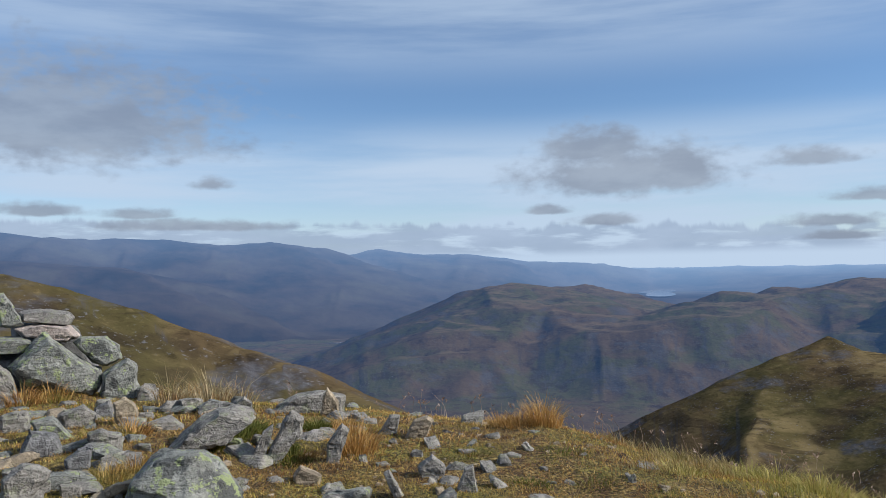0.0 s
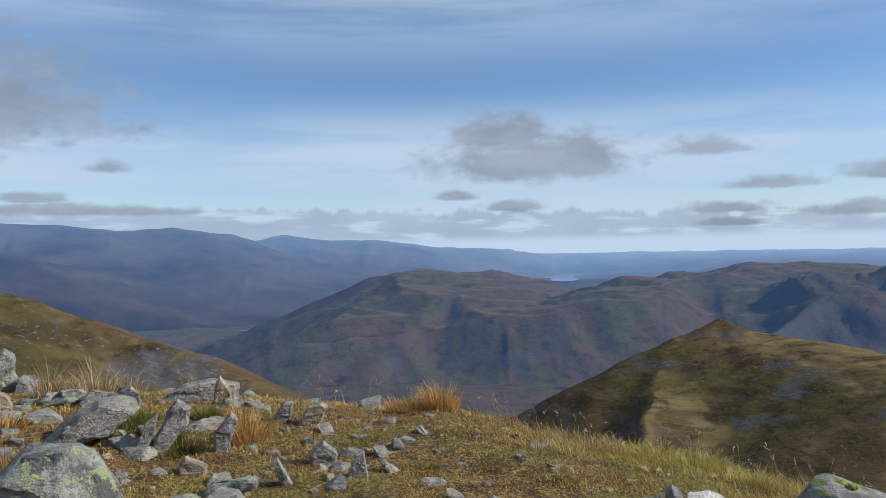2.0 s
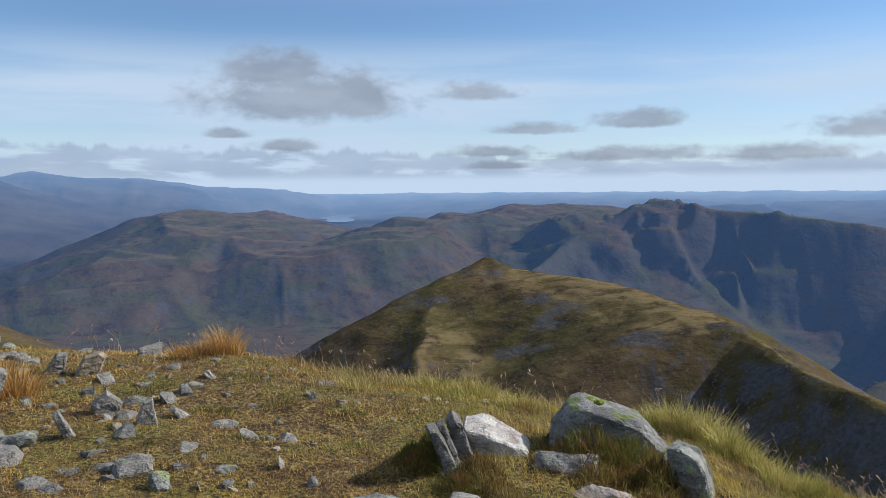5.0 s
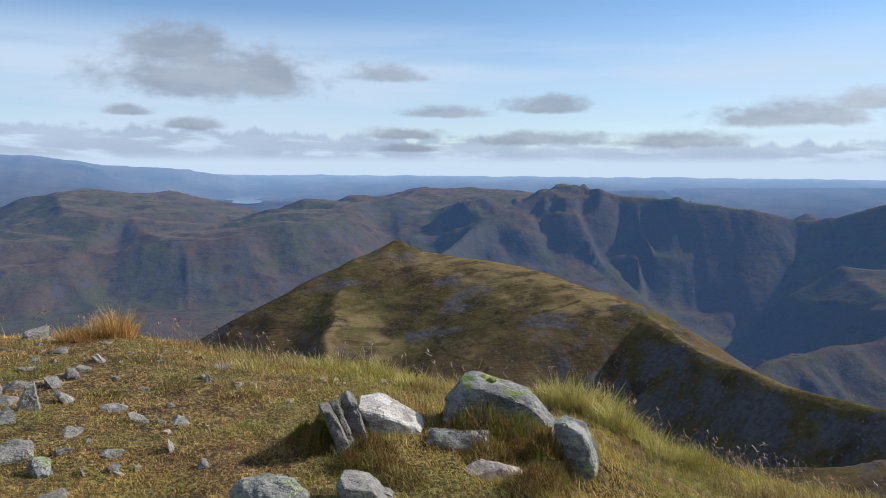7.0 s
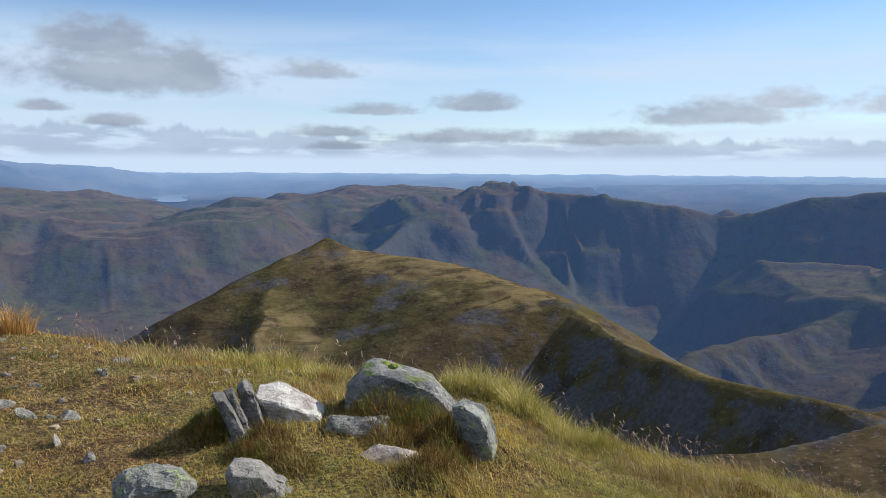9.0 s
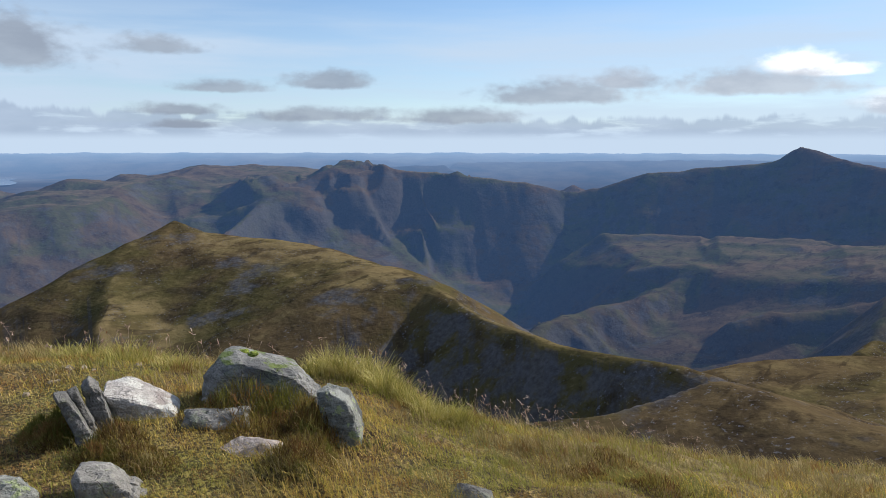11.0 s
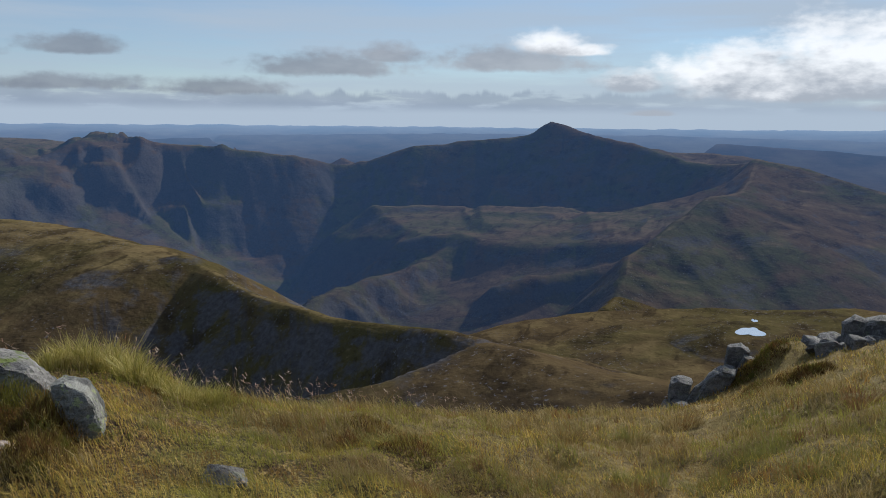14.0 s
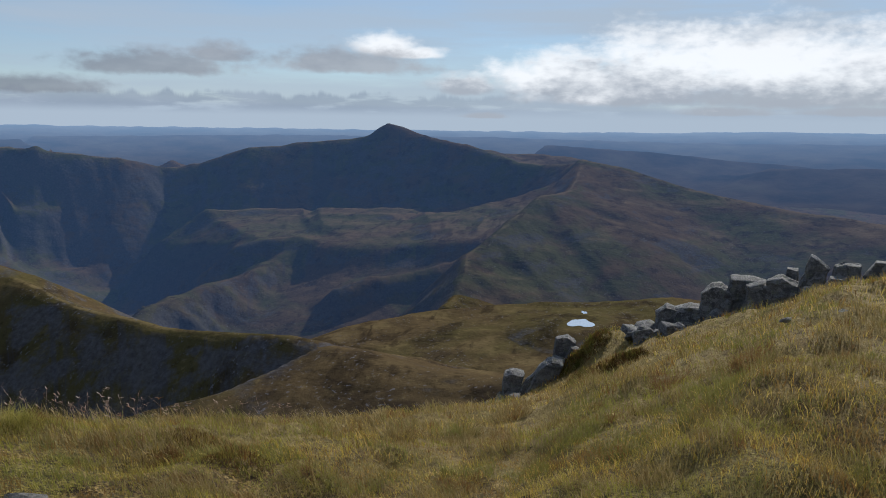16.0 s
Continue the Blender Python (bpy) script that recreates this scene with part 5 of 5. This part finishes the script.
HEATH = grass_material("dry_heath", [(0.1, (0.074, 0.038, 0.018)), (0.38, (0.262, 0.132, 0.045)), (0.62, (0.491, 0.286, 0.089)), (0.92, (0.800, 0.571, 0.253))], (0.213, 0.193, 0.047), 2.4)


def blade_mesh(name, mat, x, y, z, length, width, lean, heading, seed):
    # each blade: two tapered pieces and a tip, bending over towards its heading
    rnd = np.random.RandomState(seed)
    n = len(x)
    face = rnd.uniform(0, math.pi, n)
    fx, fy = np.cos(face) * width * 0.5, np.sin(face) * width * 0.5
    hx, hy = np.cos(heading), np.sin(heading)
    P = np.empty((n, 5, 3))
    for k, (u, wk) in enumerate(((0.0, 1.0), (0.55, 0.75))):
        ox, oz = lean * u * u * length, length * u * np.sqrt(np.maximum(0.05, 1 - (lean * u) ** 2 * 0.7))
        for j, s in enumerate((-1, 1)):
            P[:, 2 * k + j, 0] = x + hx * ox + s * fx * wk
            P[:, 2 * k + j, 1] = y + hy * ox + s * fy * wk
            P[:, 2 * k + j, 2] = z + oz
    ox, oz = lean * length, length * np.sqrt(np.maximum(0.05, 1 - lean ** 2 * 0.7))
    P[:, 4, 0], P[:, 4, 1], P[:, 4, 2] = x + hx * ox, y + hy * ox, z + oz
    b = np.arange(n)[:, None] * 5
    F = np.concatenate([b + np.array([[0, 1, 3]]), b + np.array([[0, 3, 2]]), b + np.array([[2, 3, 4]])], 0)
    return mesh_from(name, P.reshape(-1, 3), F, [mat], smooth=False)


def sward(name, mat, n, a0, a1, r0, r1, size, seed, label, keep=None, lean=(0.2, 0.8)):
    rnd = np.random.RandomState(seed)
    a = np.radians(rnd.uniform(a0, a1, n))
    r = r0 * (r1 / r0) ** rnd.uniform(0, 1, n)
    x, y = r * np.sin(a), r * np.cos(a)
    if keep is not None:
        m = keep(x, y, rnd)
        x, y, r = x[m], y[m], r[m]
    L = size(x, y, r) * rnd.uniform(0.55, 1.25, len(x))
    z = near_height(x, y) - 0.01
    width = np.clip(0.0008 * r, 0.0020, 0.012) * rnd.uniform(0.7, 1.3, len(x))
    head = rnd.normal(2.6, 1.1, len(x)) if lean[0] < 0.5 else rnd.uniform(0, 6.283, len(x))
    me = blade_mesh(name, mat, x, y, z, L, width, rnd.uniform(*lean, len(x)), head, seed + 1)
    return tagged(new(name, me), label, "grass", kind="stuff")


def bearing(x, y):
    return np.degrees(np.arctan2(x, y))


def stony(x, y):
    # 1 on the worn, stony side of the top, 0 out on the grassy slope
    r, a = np.hypot(x, y), bearing(x, y)
    return np.clip((30 - a + 6 * fbm(x * 0.6, y * 0.6, 3, 51)) / 14, 0, 1)


def turf_keep(x, y, rnd):
    bare = fbm(x * 1.3, y * 1.3, 3, 61)
    thin = 0.75 * np.clip((x - 4.5) / 3, 0, 1)
    return rnd.uniform(0, 1, len(x)) > np.maximum(np.clip(stony(x, y) * (0.32 + 1.4 * bare), 0, 0.93), thin)


def turf_len(x, y, r):
    return (0.038 + 0.045 * (1 - stony(x, y))) * (1.0 + 0.9 * fbm(x * 1.7, y * 1.7, 3, 71)) * np.clip(0.55 + r / 14, 0.6, 1.3)


def clump(x, y):
    # tussocks a foot or so apart
    return fbm(x * 3.4, y * 3.4, 2, 97)


def long_keep(x, y, rnd):
    a = bearing(x, y)
    k = np.clip((a - 14) / 16, 0, 1) * 0.35 + np.clip((a - 44) / 20, 0, 1) * 0.65
    edge = np.clip((np.hypot(x, y) - 5.5) / 1.5, 0, 1) * np.clip((a - 8) / 10, 0, 1)
    return rnd.uniform(0, 1, len(x)) < np.clip(np.maximum(k, edge) * (0.70 + 1.0 * fbm(x * 0.9, y * 0.9, 3, 81) + 1.6 * clump(x, y)), 0, 1)


def long_len(x, y, r):
    return np.interp(x, [4, 9], [0.085, 0.060]) * np.clip(0.9 + 1.2 * fbm(x * 1.1, y * 1.1, 3, 91) + 2.2 * clump(x, y), 0.25, 2.2) * np.clip(0.35 + r / 9, 0.55, 1.25)


sward("turf_grass", TURF_GRASS, 230000, -37, 108, 2.0, 17.5, turf_len, 21, "short olive and brown turf covering the summit", turf_keep, (0.3, 0.95))
sward("dry_turf", HEATH, 150000, -37, 45, 2.6, 13.0, lambda x, y, r: 0.036 * (1 + 0.9 * fbm(x * 2.0, y * 2.0, 3, 77)) * np.clip(0.5 + r / 12, 0.6, 1.3), 27, "dry brown moss and dead grass in the worn turf",
      lambda x, y, rnd: rnd.uniform(0, 1, len(x)) < 0.25 + 0.75 * stony(x, y), (0.55, 0.98))
sward("straw_grass", LONG_GRASS, 265000, 5, 108, 2.0, 20.0, long_len, 22, "longer straw-coloured grass on the falling slope", long_keep, (0.25, 0.9))
sward("turf_grass", TURF_GRASS, 16000, 108, 322, 1.2, 12.0, turf_len, 23, "short olive and brown turf covering the summit", None, (0.3, 0.95))


def tussock(name, mat, x, y, radius, n, length, seed, label, spread=0.5, dome=0.0):
    rnd = np.random.RandomState(seed)
    a, q = rnd.uniform(0, 6.283, n), np.sqrt(rnd.uniform(0, 1, n)) * radius
    px, py = x + q * np.cos(a), y + q * np.sin(a)
    L = length * rnd.uniform(0.45, 1.15, n) * (1.15 - 0.5 * q / radius)
    z = near_height(px, py) - 0.02 + dome * (1 - (q / radius) ** 2) * rnd.uniform(0.0, 1.0, n) ** 0.4
    hd = a + rnd.normal(0, 0.5, n) if dome == 0.0 else rnd.uniform(0, 6.283, n)
    lean = np.clip(rnd.uniform(0.05, 0.5, n) + spread * q / radius, 0, 0.98)
    r = math.hypot(x, y)
    me = blade_mesh(name, mat, px, py, z, L, np.full(n, max(0.003, 0.0009 * r)), lean, hd, seed + 1)
    return tagged(new(name, me), label, "grass tuft", "grass tufts")


tussock("rusty_tuft", RUSTY, 0.95, 7.87, 0.17, 420, 0.33, 102, "rusty orange dry grass tuft on the brow", 0.35)
tussock("rusty_tuft", RUSTY, 0.72, 7.85, 0.19, 300, 0.19, 104, "rusty orange dry grass tuft on the brow", 0.50)
tussock("rusty_tuft", RUSTY, 0.54, 8.03, 0.14, 220, 0.19, 106, "rusty orange dry grass tuft on the brow", 0.50)
tussock("rusty_tuft", RUSTY, -0.75, 6.69, 0.16, 420, 0.33, 108, "golden orange dry grass tuft between stones", 0.60)
tussock("rusty_tuft", RUSTY, -0.94, 7.57, 0.11, 160, 0.24, 110, "golden orange dry grass tuft between stones", 0.60)
tussock("straw_tuft", STRAW, -3.13, 9.15, 0.16, 150, 0.41, 112, "pale straw grass tuft beside the rocks", 0.50)
tussock("straw_tuft", STRAW, -2.85, 9.83, 0.28, 200, 0.48, 114, "pale straw grass tuft beside the rocks", 0.60)
tussock("straw_tuft", STRAW, -2.73, 10.57, 0.22, 120, 0.43, 116, "pale straw grass tuft beside the rocks", 0.70)
tussock("straw_tuft", STRAW, -3.15, 9.79, 0.21, 160, 0.32, 118, "pale straw grass tuft beside the rocks", 0.70)
tussock("green_tuft", GREEN, -1.88, 6.89, 0.27, 520, 0.13, 120, "dark green grass clump between the stones", 0.60)
tussock("green_tuft", GREEN, -1.81, 7.17, 0.20, 520, 0.14, 122, "dark green grass clump between the stones", 0.60)
tussock("green_tuft", GREEN, -2.00, 6.63, 0.16, 520, 0.13, 124, "dark green grass clump between the stones", 0.60)
tussock("green_tuft", GREEN, -1.23, 6.49, 0.18, 520, 0.13, 126, "dark green grass clump between the stones", 0.60)
tussock("green_tuft", GREEN, -1.35, 6.65, 0.14, 520, 0.13, 128, "dark green grass clump between the stones", 0.60)
tussock("green_tuft", GREEN, -1.21, 7.53, 0.13, 520, 0.15, 130, "dark green grass clump between the stones", 0.60)
tussock("green_tuft", GREEN, -1.77, 7.45, 0.16, 520, 0.14, 132, "dark green grass clump between the stones", 0.60)
tussock("heath_tuft", HEATH, -4.63, 9.47, 0.23, 260, 0.27, 134, "brown-green heathery clump under the rock pile", 0.70)
tussock("heath_tuft", HEATH, -4.84, 9.23, 0.23, 260, 0.27, 136, "brown-green heathery clump under the rock pile", 0.70)
tussock("heath_tuft", HEATH, -2.79, 7.13, 0.17, 260, 0.21, 138, "brown-green heathery clump under the rock pile", 0.70)
tussock("heath_tuft", HEATH, -2.29, 5.95, 0.15, 260, 0.17, 140, "brown-green heathery clump under the rock pile", 0.70)
tussock("heath_tuft", HEATH, -2.38, 5.65, 0.14, 260, 0.16, 142, "brown-green heathery clump under the rock pile", 0.70)
tussock("heath_tuft", HEATH, -3.27, 10.17, 0.25, 260, 0.29, 144, "brown-green heathery clump under the rock pile", 0.70)
tussock("grass_tuft", FRINGE, 3.75, 4.89, 0.13, 330, 0.21, 146, "tall straw-green grass tuft behind the boulder", 0.45)
tussock("grass_tuft", FRINGE, 3.90, 4.87, 0.14, 330, 0.29, 148, "tall straw-green grass tuft behind the boulder", 0.45)
tussock("grass_tuft", FRINGE, 3.98, 4.80, 0.14, 330, 0.32, 150, "tall straw-green grass tuft behind the boulder", 0.45)
tussock("grass_tuft", FRINGE, 4.10, 4.73, 0.14, 330, 0.36, 152, "tall straw-green grass tuft behind the boulder", 0.45)
tussock("grass_tuft", FRINGE, 4.25, 4.74, 0.14, 330, 0.35, 154, "tall straw-green grass tuft behind the boulder", 0.45)
tussock("grass_tuft", FRINGE, 4.04, 4.36, 0.13, 330, 0.29, 156, "tall straw-green grass tuft behind the boulder", 0.45)
tussock("grass_tuft", FRINGE, 4.17, 4.37, 0.13, 330, 0.27, 158, "tall straw-green grass tuft behind the boulder", 0.45)
tussock("grass_tuft", FRINGE, 4.13, 4.18, 0.13, 330, 0.24, 160, "tall straw-green grass tuft behind the boulder", 0.45)
tussock("grass_tuft", FRINGE, 4.09, 3.95, 0.12, 330, 0.23, 162, "tall straw-green grass tuft behind the boulder", 0.45)
tussock("grass_tuft", FRINGE, 4.24, 3.91, 0.12, 330, 0.22, 164, "tall straw-green grass tuft behind the boulder", 0.45)
tussock("grass_tuft", FRINGE, 4.31, 3.82, 0.12, 330, 0.19, 166, "tall straw-green grass tuft behind the boulder", 0.45)
tussock("grass_tuft", FRINGE, 2.66, 6.53, 0.21, 300, 0.20, 168, "straw-green grass tuft along the brow", 0.50)
tussock("grass_tuft", FRINGE, 2.71, 5.89, 0.19, 300, 0.21, 170, "straw-green grass tuft along the brow", 0.50)
tussock("grass_tuft", FRINGE, 2.86, 5.87, 0.19, 300, 0.19, 172, "straw-green grass tuft along the brow", 0.50)
tussock("grass_tuft", FRINGE, 2.65, 7.09, 0.22, 300, 0.19, 174, "straw-green grass tuft along the brow", 0.50)
tussock("grass_tuft", FRINGE, 1.83, 6.33, 0.19, 300, 0.14, 176, "straw-green grass tuft along the brow", 0.50)
tussock("grass_tuft", FRINGE, 2.88, 5.38, 0.18, 300, 0.18, 178, "straw-green grass tuft along the brow", 0.50)
tussock("heath_tuft", MOSSY, 1.78, 3.80, 0.17, 1300, 0.06, 180, "dry brown heathery clump round the boulders", 0.90, 0.13)
tussock("heath_tuft", MOSSY, 1.65, 3.73, 0.14, 1300, 0.04, 182, "dry brown heathery clump round the boulders", 0.90, 0.09)
tussock("heath_tuft", MOSSY, 1.56, 4.06, 0.11, 1300, 0.07, 184, "dry brown heathery clump round the boulders", 0.90, 0.14)
tussock("heath_tuft", MOSSY, 1.55, 4.24, 0.13, 1300, 0.06, 186, "dry brown heathery clump round the boulders", 0.90, 0.12)
tussock("heath_tuft", MOSSY, 1.71, 4.32, 0.10, 1300, 0.07, 188, "dry brown heathery clump round the boulders", 0.90, 0.14)
tussock("heath_tuft", MOSSY, 2.55, 3.81, 0.29, 1300, 0.11, 190, "dry brown heathery clump round the boulders", 0.90, 0.22)
tussock("heath_tuft", MOSSY, 2.74, 3.68, 0.25, 1300, 0.10, 192, "dry brown heathery clump round the boulders", 0.90, 0.21)
tussock("heath_tuft", MOSSY, 2.72, 3.41, 0.20, 1300, 0.10, 194, "dry brown heathery clump round the boulders", 0.90, 0.21)
tussock("heath_tuft", MOSSY, 2.52, 4.03, 0.16, 1300, 0.06, 196, "dry brown heathery clump round the boulders", 0.90, 0.13)
tussock("heath_tuft", MOSSY, 2.43, 3.51, 0.22, 1300, 0.06, 198, "dry brown heathery clump round the boulders", 0.90, 0.11)
tussock("heath_tuft", MOSSY, 2.49, 4.21, 0.10, 1300, 0.04, 200, "dry brown heathery clump round the boulders", 0.90, 0.08)
tussock("heath_tuft", MOSSY, 1.80, 3.58, 0.16, 1300, 0.04, 202, "dry brown heathery clump round the boulders", 0.90, 0.08)
tussock("heath_tuft", MOSSY, 2.84, 4.01, 0.23, 1300, 0.06, 204, "dry brown heathery clump round the boulders", 0.90, 0.11)
tussock("heath_tuft", MOSSY, 2.78, 3.42, 0.09, 1300, 0.07, 206, "dry brown heathery clump round the boulders", 0.90, 0.14)
tussock("heath_tuft", MOSSY, 1.83, 3.45, 0.15, 1300, 0.03, 208, "dry brown heathery clump round the boulders", 0.90, 0.06)
tussock("heath_tuft", MOSSY, 2.36, 3.13, 0.17, 1300, 0.04, 210, "dry brown heathery clump round the boulders", 0.90, 0.08)
tussock("heath_tuft", MOSSY, 2.41, 3.04, 0.18, 1300, 0.07, 212, "dry brown heathery clump round the boulders", 0.90, 0.15)
tussock("heath_tuft", MOSSY, 2.59, 3.16, 0.10, 1300, 0.06, 214, "dry brown heathery clump round the boulders", 0.90, 0.13)
tussock("green_tuft", GREEN, 1.43, 3.71, 0.17, 460, 0.055, 216, "fresh green grass clump in the turf", 0.90)
tussock("green_tuft", GREEN, 1.94, 3.27, 0.17, 460, 0.050, 218, "fresh green grass clump in the turf", 0.90)
tussock("green_tuft", GREEN, 2.93, 3.13, 0.18, 460, 0.055, 220, "fresh green grass clump in the turf", 0.90)
tussock("green_tuft", GREEN, 1.49, 5.40, 0.22, 460, 0.072, 222, "fresh green grass clump in the turf", 0.90)
tussock("green_tuft", GREEN, 1.76, 3.44, 0.17, 460, 0.050, 224, "fresh green grass clump in the turf", 0.90)
tussock("green_tuft", GREEN, 0.84, 3.93, 0.17, 460, 0.050, 226, "fresh green grass clump in the turf", 0.90)
tussock("green_tuft", GREEN, 0.02, 4.58, 0.17, 460, 0.055, 228, "fresh green grass clump in the turf", 0.90)
tussock("green_tuft", GREEN, 0.25, 4.25, 0.17, 460, 0.050, 230, "fresh green grass clump in the turf", 0.90)
tussock("green_tuft", GREEN, 0.99, 6.69, 0.27, 460, 0.083, 232, "fresh green grass clump in the turf", 0.90)
tussock("green_tuft", GREEN, 0.20, 6.64, 0.24, 460, 0.077, 234, "fresh green grass clump in the turf", 0.90)
tussock("green_tuft", GREEN, 1.33, 4.66, 0.20, 460, 0.061, 236, "fresh green grass clump in the turf", 0.90)
tussock("green_tuft", GREEN, 0.60, 5.80, 0.22, 460, 0.072, 238, "fresh green grass clump in the turf", 0.90)
tussock("green_tuft", GREEN, 1.07, 5.84, 0.24, 460, 0.072, 240, "fresh green grass clump in the turf", 0.90)
tussock("green_tuft", GREEN, 1.28, 4.12, 0.18, 460, 0.055, 242, "fresh green grass clump in the turf", 0.90)
tussock("green_tuft", GREEN, 0.09, 5.12, 0.20, 460, 0.061, 244, "fresh green grass clump in the turf", 0.90)
tussock("green_tuft", GREEN, 0.69, 5.09, 0.20, 460, 0.061, 246, "fresh green grass clump in the turf", 0.90)
tussock("heath_tuft", MOSSY, 4.81, 2.80, 0.32, 1000, 0.07, 248, "brown heathery clump on the grassy slope", 0.90, 0.09)
tussock("heath_tuft", MOSSY, 4.36, 2.19, 0.24, 1000, 0.06, 250, "brown heathery clump on the grassy slope", 0.90, 0.08)
tussock("heath_tuft", MOSSY, 4.40, 2.72, 0.22, 1000, 0.07, 252, "brown heathery clump on the grassy slope", 0.90, 0.08)
tussock("grass_tuft", LONG_GRASS, 8.16, 1.38, 0.24, 320, 0.23, 254, "straw-coloured grass tuft on the slope", 0.60)
tussock("grass_tuft", LONG_GRASS, 5.88, 1.74, 0.15, 320, 0.17, 256, "straw-coloured grass tuft on the slope", 0.60)
tussock("grass_tuft", LONG_GRASS, 4.81, -0.08, 0.18, 320, 0.13, 258, "straw-coloured grass tuft on the slope", 0.60)
tussock("grass_tuft", LONG_GRASS, 5.07, -0.53, 0.15, 320, 0.13, 260, "straw-coloured grass tuft on the slope", 0.60)
tussock("grass_tuft", LONG_GRASS, 4.38, 1.66, 0.19, 320, 0.13, 262, "straw-coloured grass tuft on the slope", 0.60)
tussock("grass_tuft", LONG_GRASS, 6.76, 1.45, 0.15, 320, 0.19, 264, "straw-coloured grass tuft on the slope", 0.60)
tussock("grass_tuft", LONG_GRASS, 6.64, -0.85, 0.15, 320, 0.17, 266, "straw-coloured grass tuft on the slope", 0.60)
tussock("grass_tuft", LONG_GRASS, 6.82, -0.24, 0.16, 320, 0.18, 268, "straw-coloured grass tuft on the slope", 0.60)
tussock("grass_tuft", LONG_GRASS, 5.05, 0.46, 0.20, 320, 0.14, 270, "straw-coloured grass tuft on the slope", 0.60)
tussock("green_tuft", MOSSY, 10.32, 0.72, 0.32, 1200, 0.07, 272, "mossy green clump over the rocky bank", 0.80, 0.14)
tussock("green_tuft", MOSSY, 10.30, 0.47, 0.28, 1200, 0.07, 274, "mossy green clump over the rocky bank", 0.80, 0.14)
tussock("green_tuft", MOSSY, 11.62, 1.15, 0.29, 1200, 0.09, 276, "mossy green clump over the rocky bank", 0.80, 0.16)
tussock("green_tuft", MOSSY, 15.51, 1.88, 0.33, 1200, 0.11, 278, "mossy green clump over the rocky bank", 0.80, 0.22)
tussock("green_tuft", MOSSY, 10.32, 0.31, 0.21, 1200, 0.07, 280, "mossy green clump over the rocky bank", 0.80, 0.14)
tussock("green_tuft", MOSSY, 15.59, 1.52, 0.39, 1200, 0.11, 282, "mossy green clump over the rocky bank", 0.80, 0.22)


# flowering stems standing over the brow
def seed_stems():
    rnd = np.random.RandomState(8)
    V, F = [], []
    base = 0

    def strip(p, q, w):
        nonlocal base
        d = np.array([w, 0.3 * w, 0])
        V.append(np.array([p - d, p + d, q + d * 0.8, q - d * 0.8]))
        F.append(np.array([[0, 1, 2, 3]]) + base)
        base += 4

    for _ in range(300):
        a = rnd.choice([rnd.uniform(-19, -9), rnd.uniform(-4, 8), rnd.uniform(9, 44), rnd.uniform(42, 66)], p=[0.07, 0.12, 0.31, 0.50])
        r = np.interp(a, BROWS[:, 0], BROWS[:, 3]) * rnd.uniform(0.92, 1.12)
        x, y = r * math.sin(radians(a)), r * math.cos(radians(a))
        z = float(near_height(np.array([x]), np.array([y]))[0])
        p = np.array([x, y, z])
        h = rnd.uniform(0.12, 0.32)
        bend = np.array([rnd.normal(-0.05, 0.10), rnd.normal(0, 0.08), 0])
        q = p + [0, 0, h * 0.6] + bend * 0.3
        t = p + [0, 0, h] + bend
        strip(p, q, 0.0016), strip(q, t, 0.0012)
        for _k in range(rnd.randint(3, 8)):
            u = rnd.uniform(0.0, 0.35)
            s = t * (1 - u) + q * u
            e = s + [rnd.normal(0, 0.02), rnd.normal(0, 0.02), rnd.uniform(-0.012, 0.03)]
            strip(s, e, rnd.uniform(0.003, 0.0065))
    me = mesh_from("grass_stems", np.vstack(V), np.vstack(F), [SEED], smooth=False)
    tagged(new("grass_stems", me), "dry flowering grass stems with pale feathery seed heads", "grass stems", kind="stuff")


seed_stems()
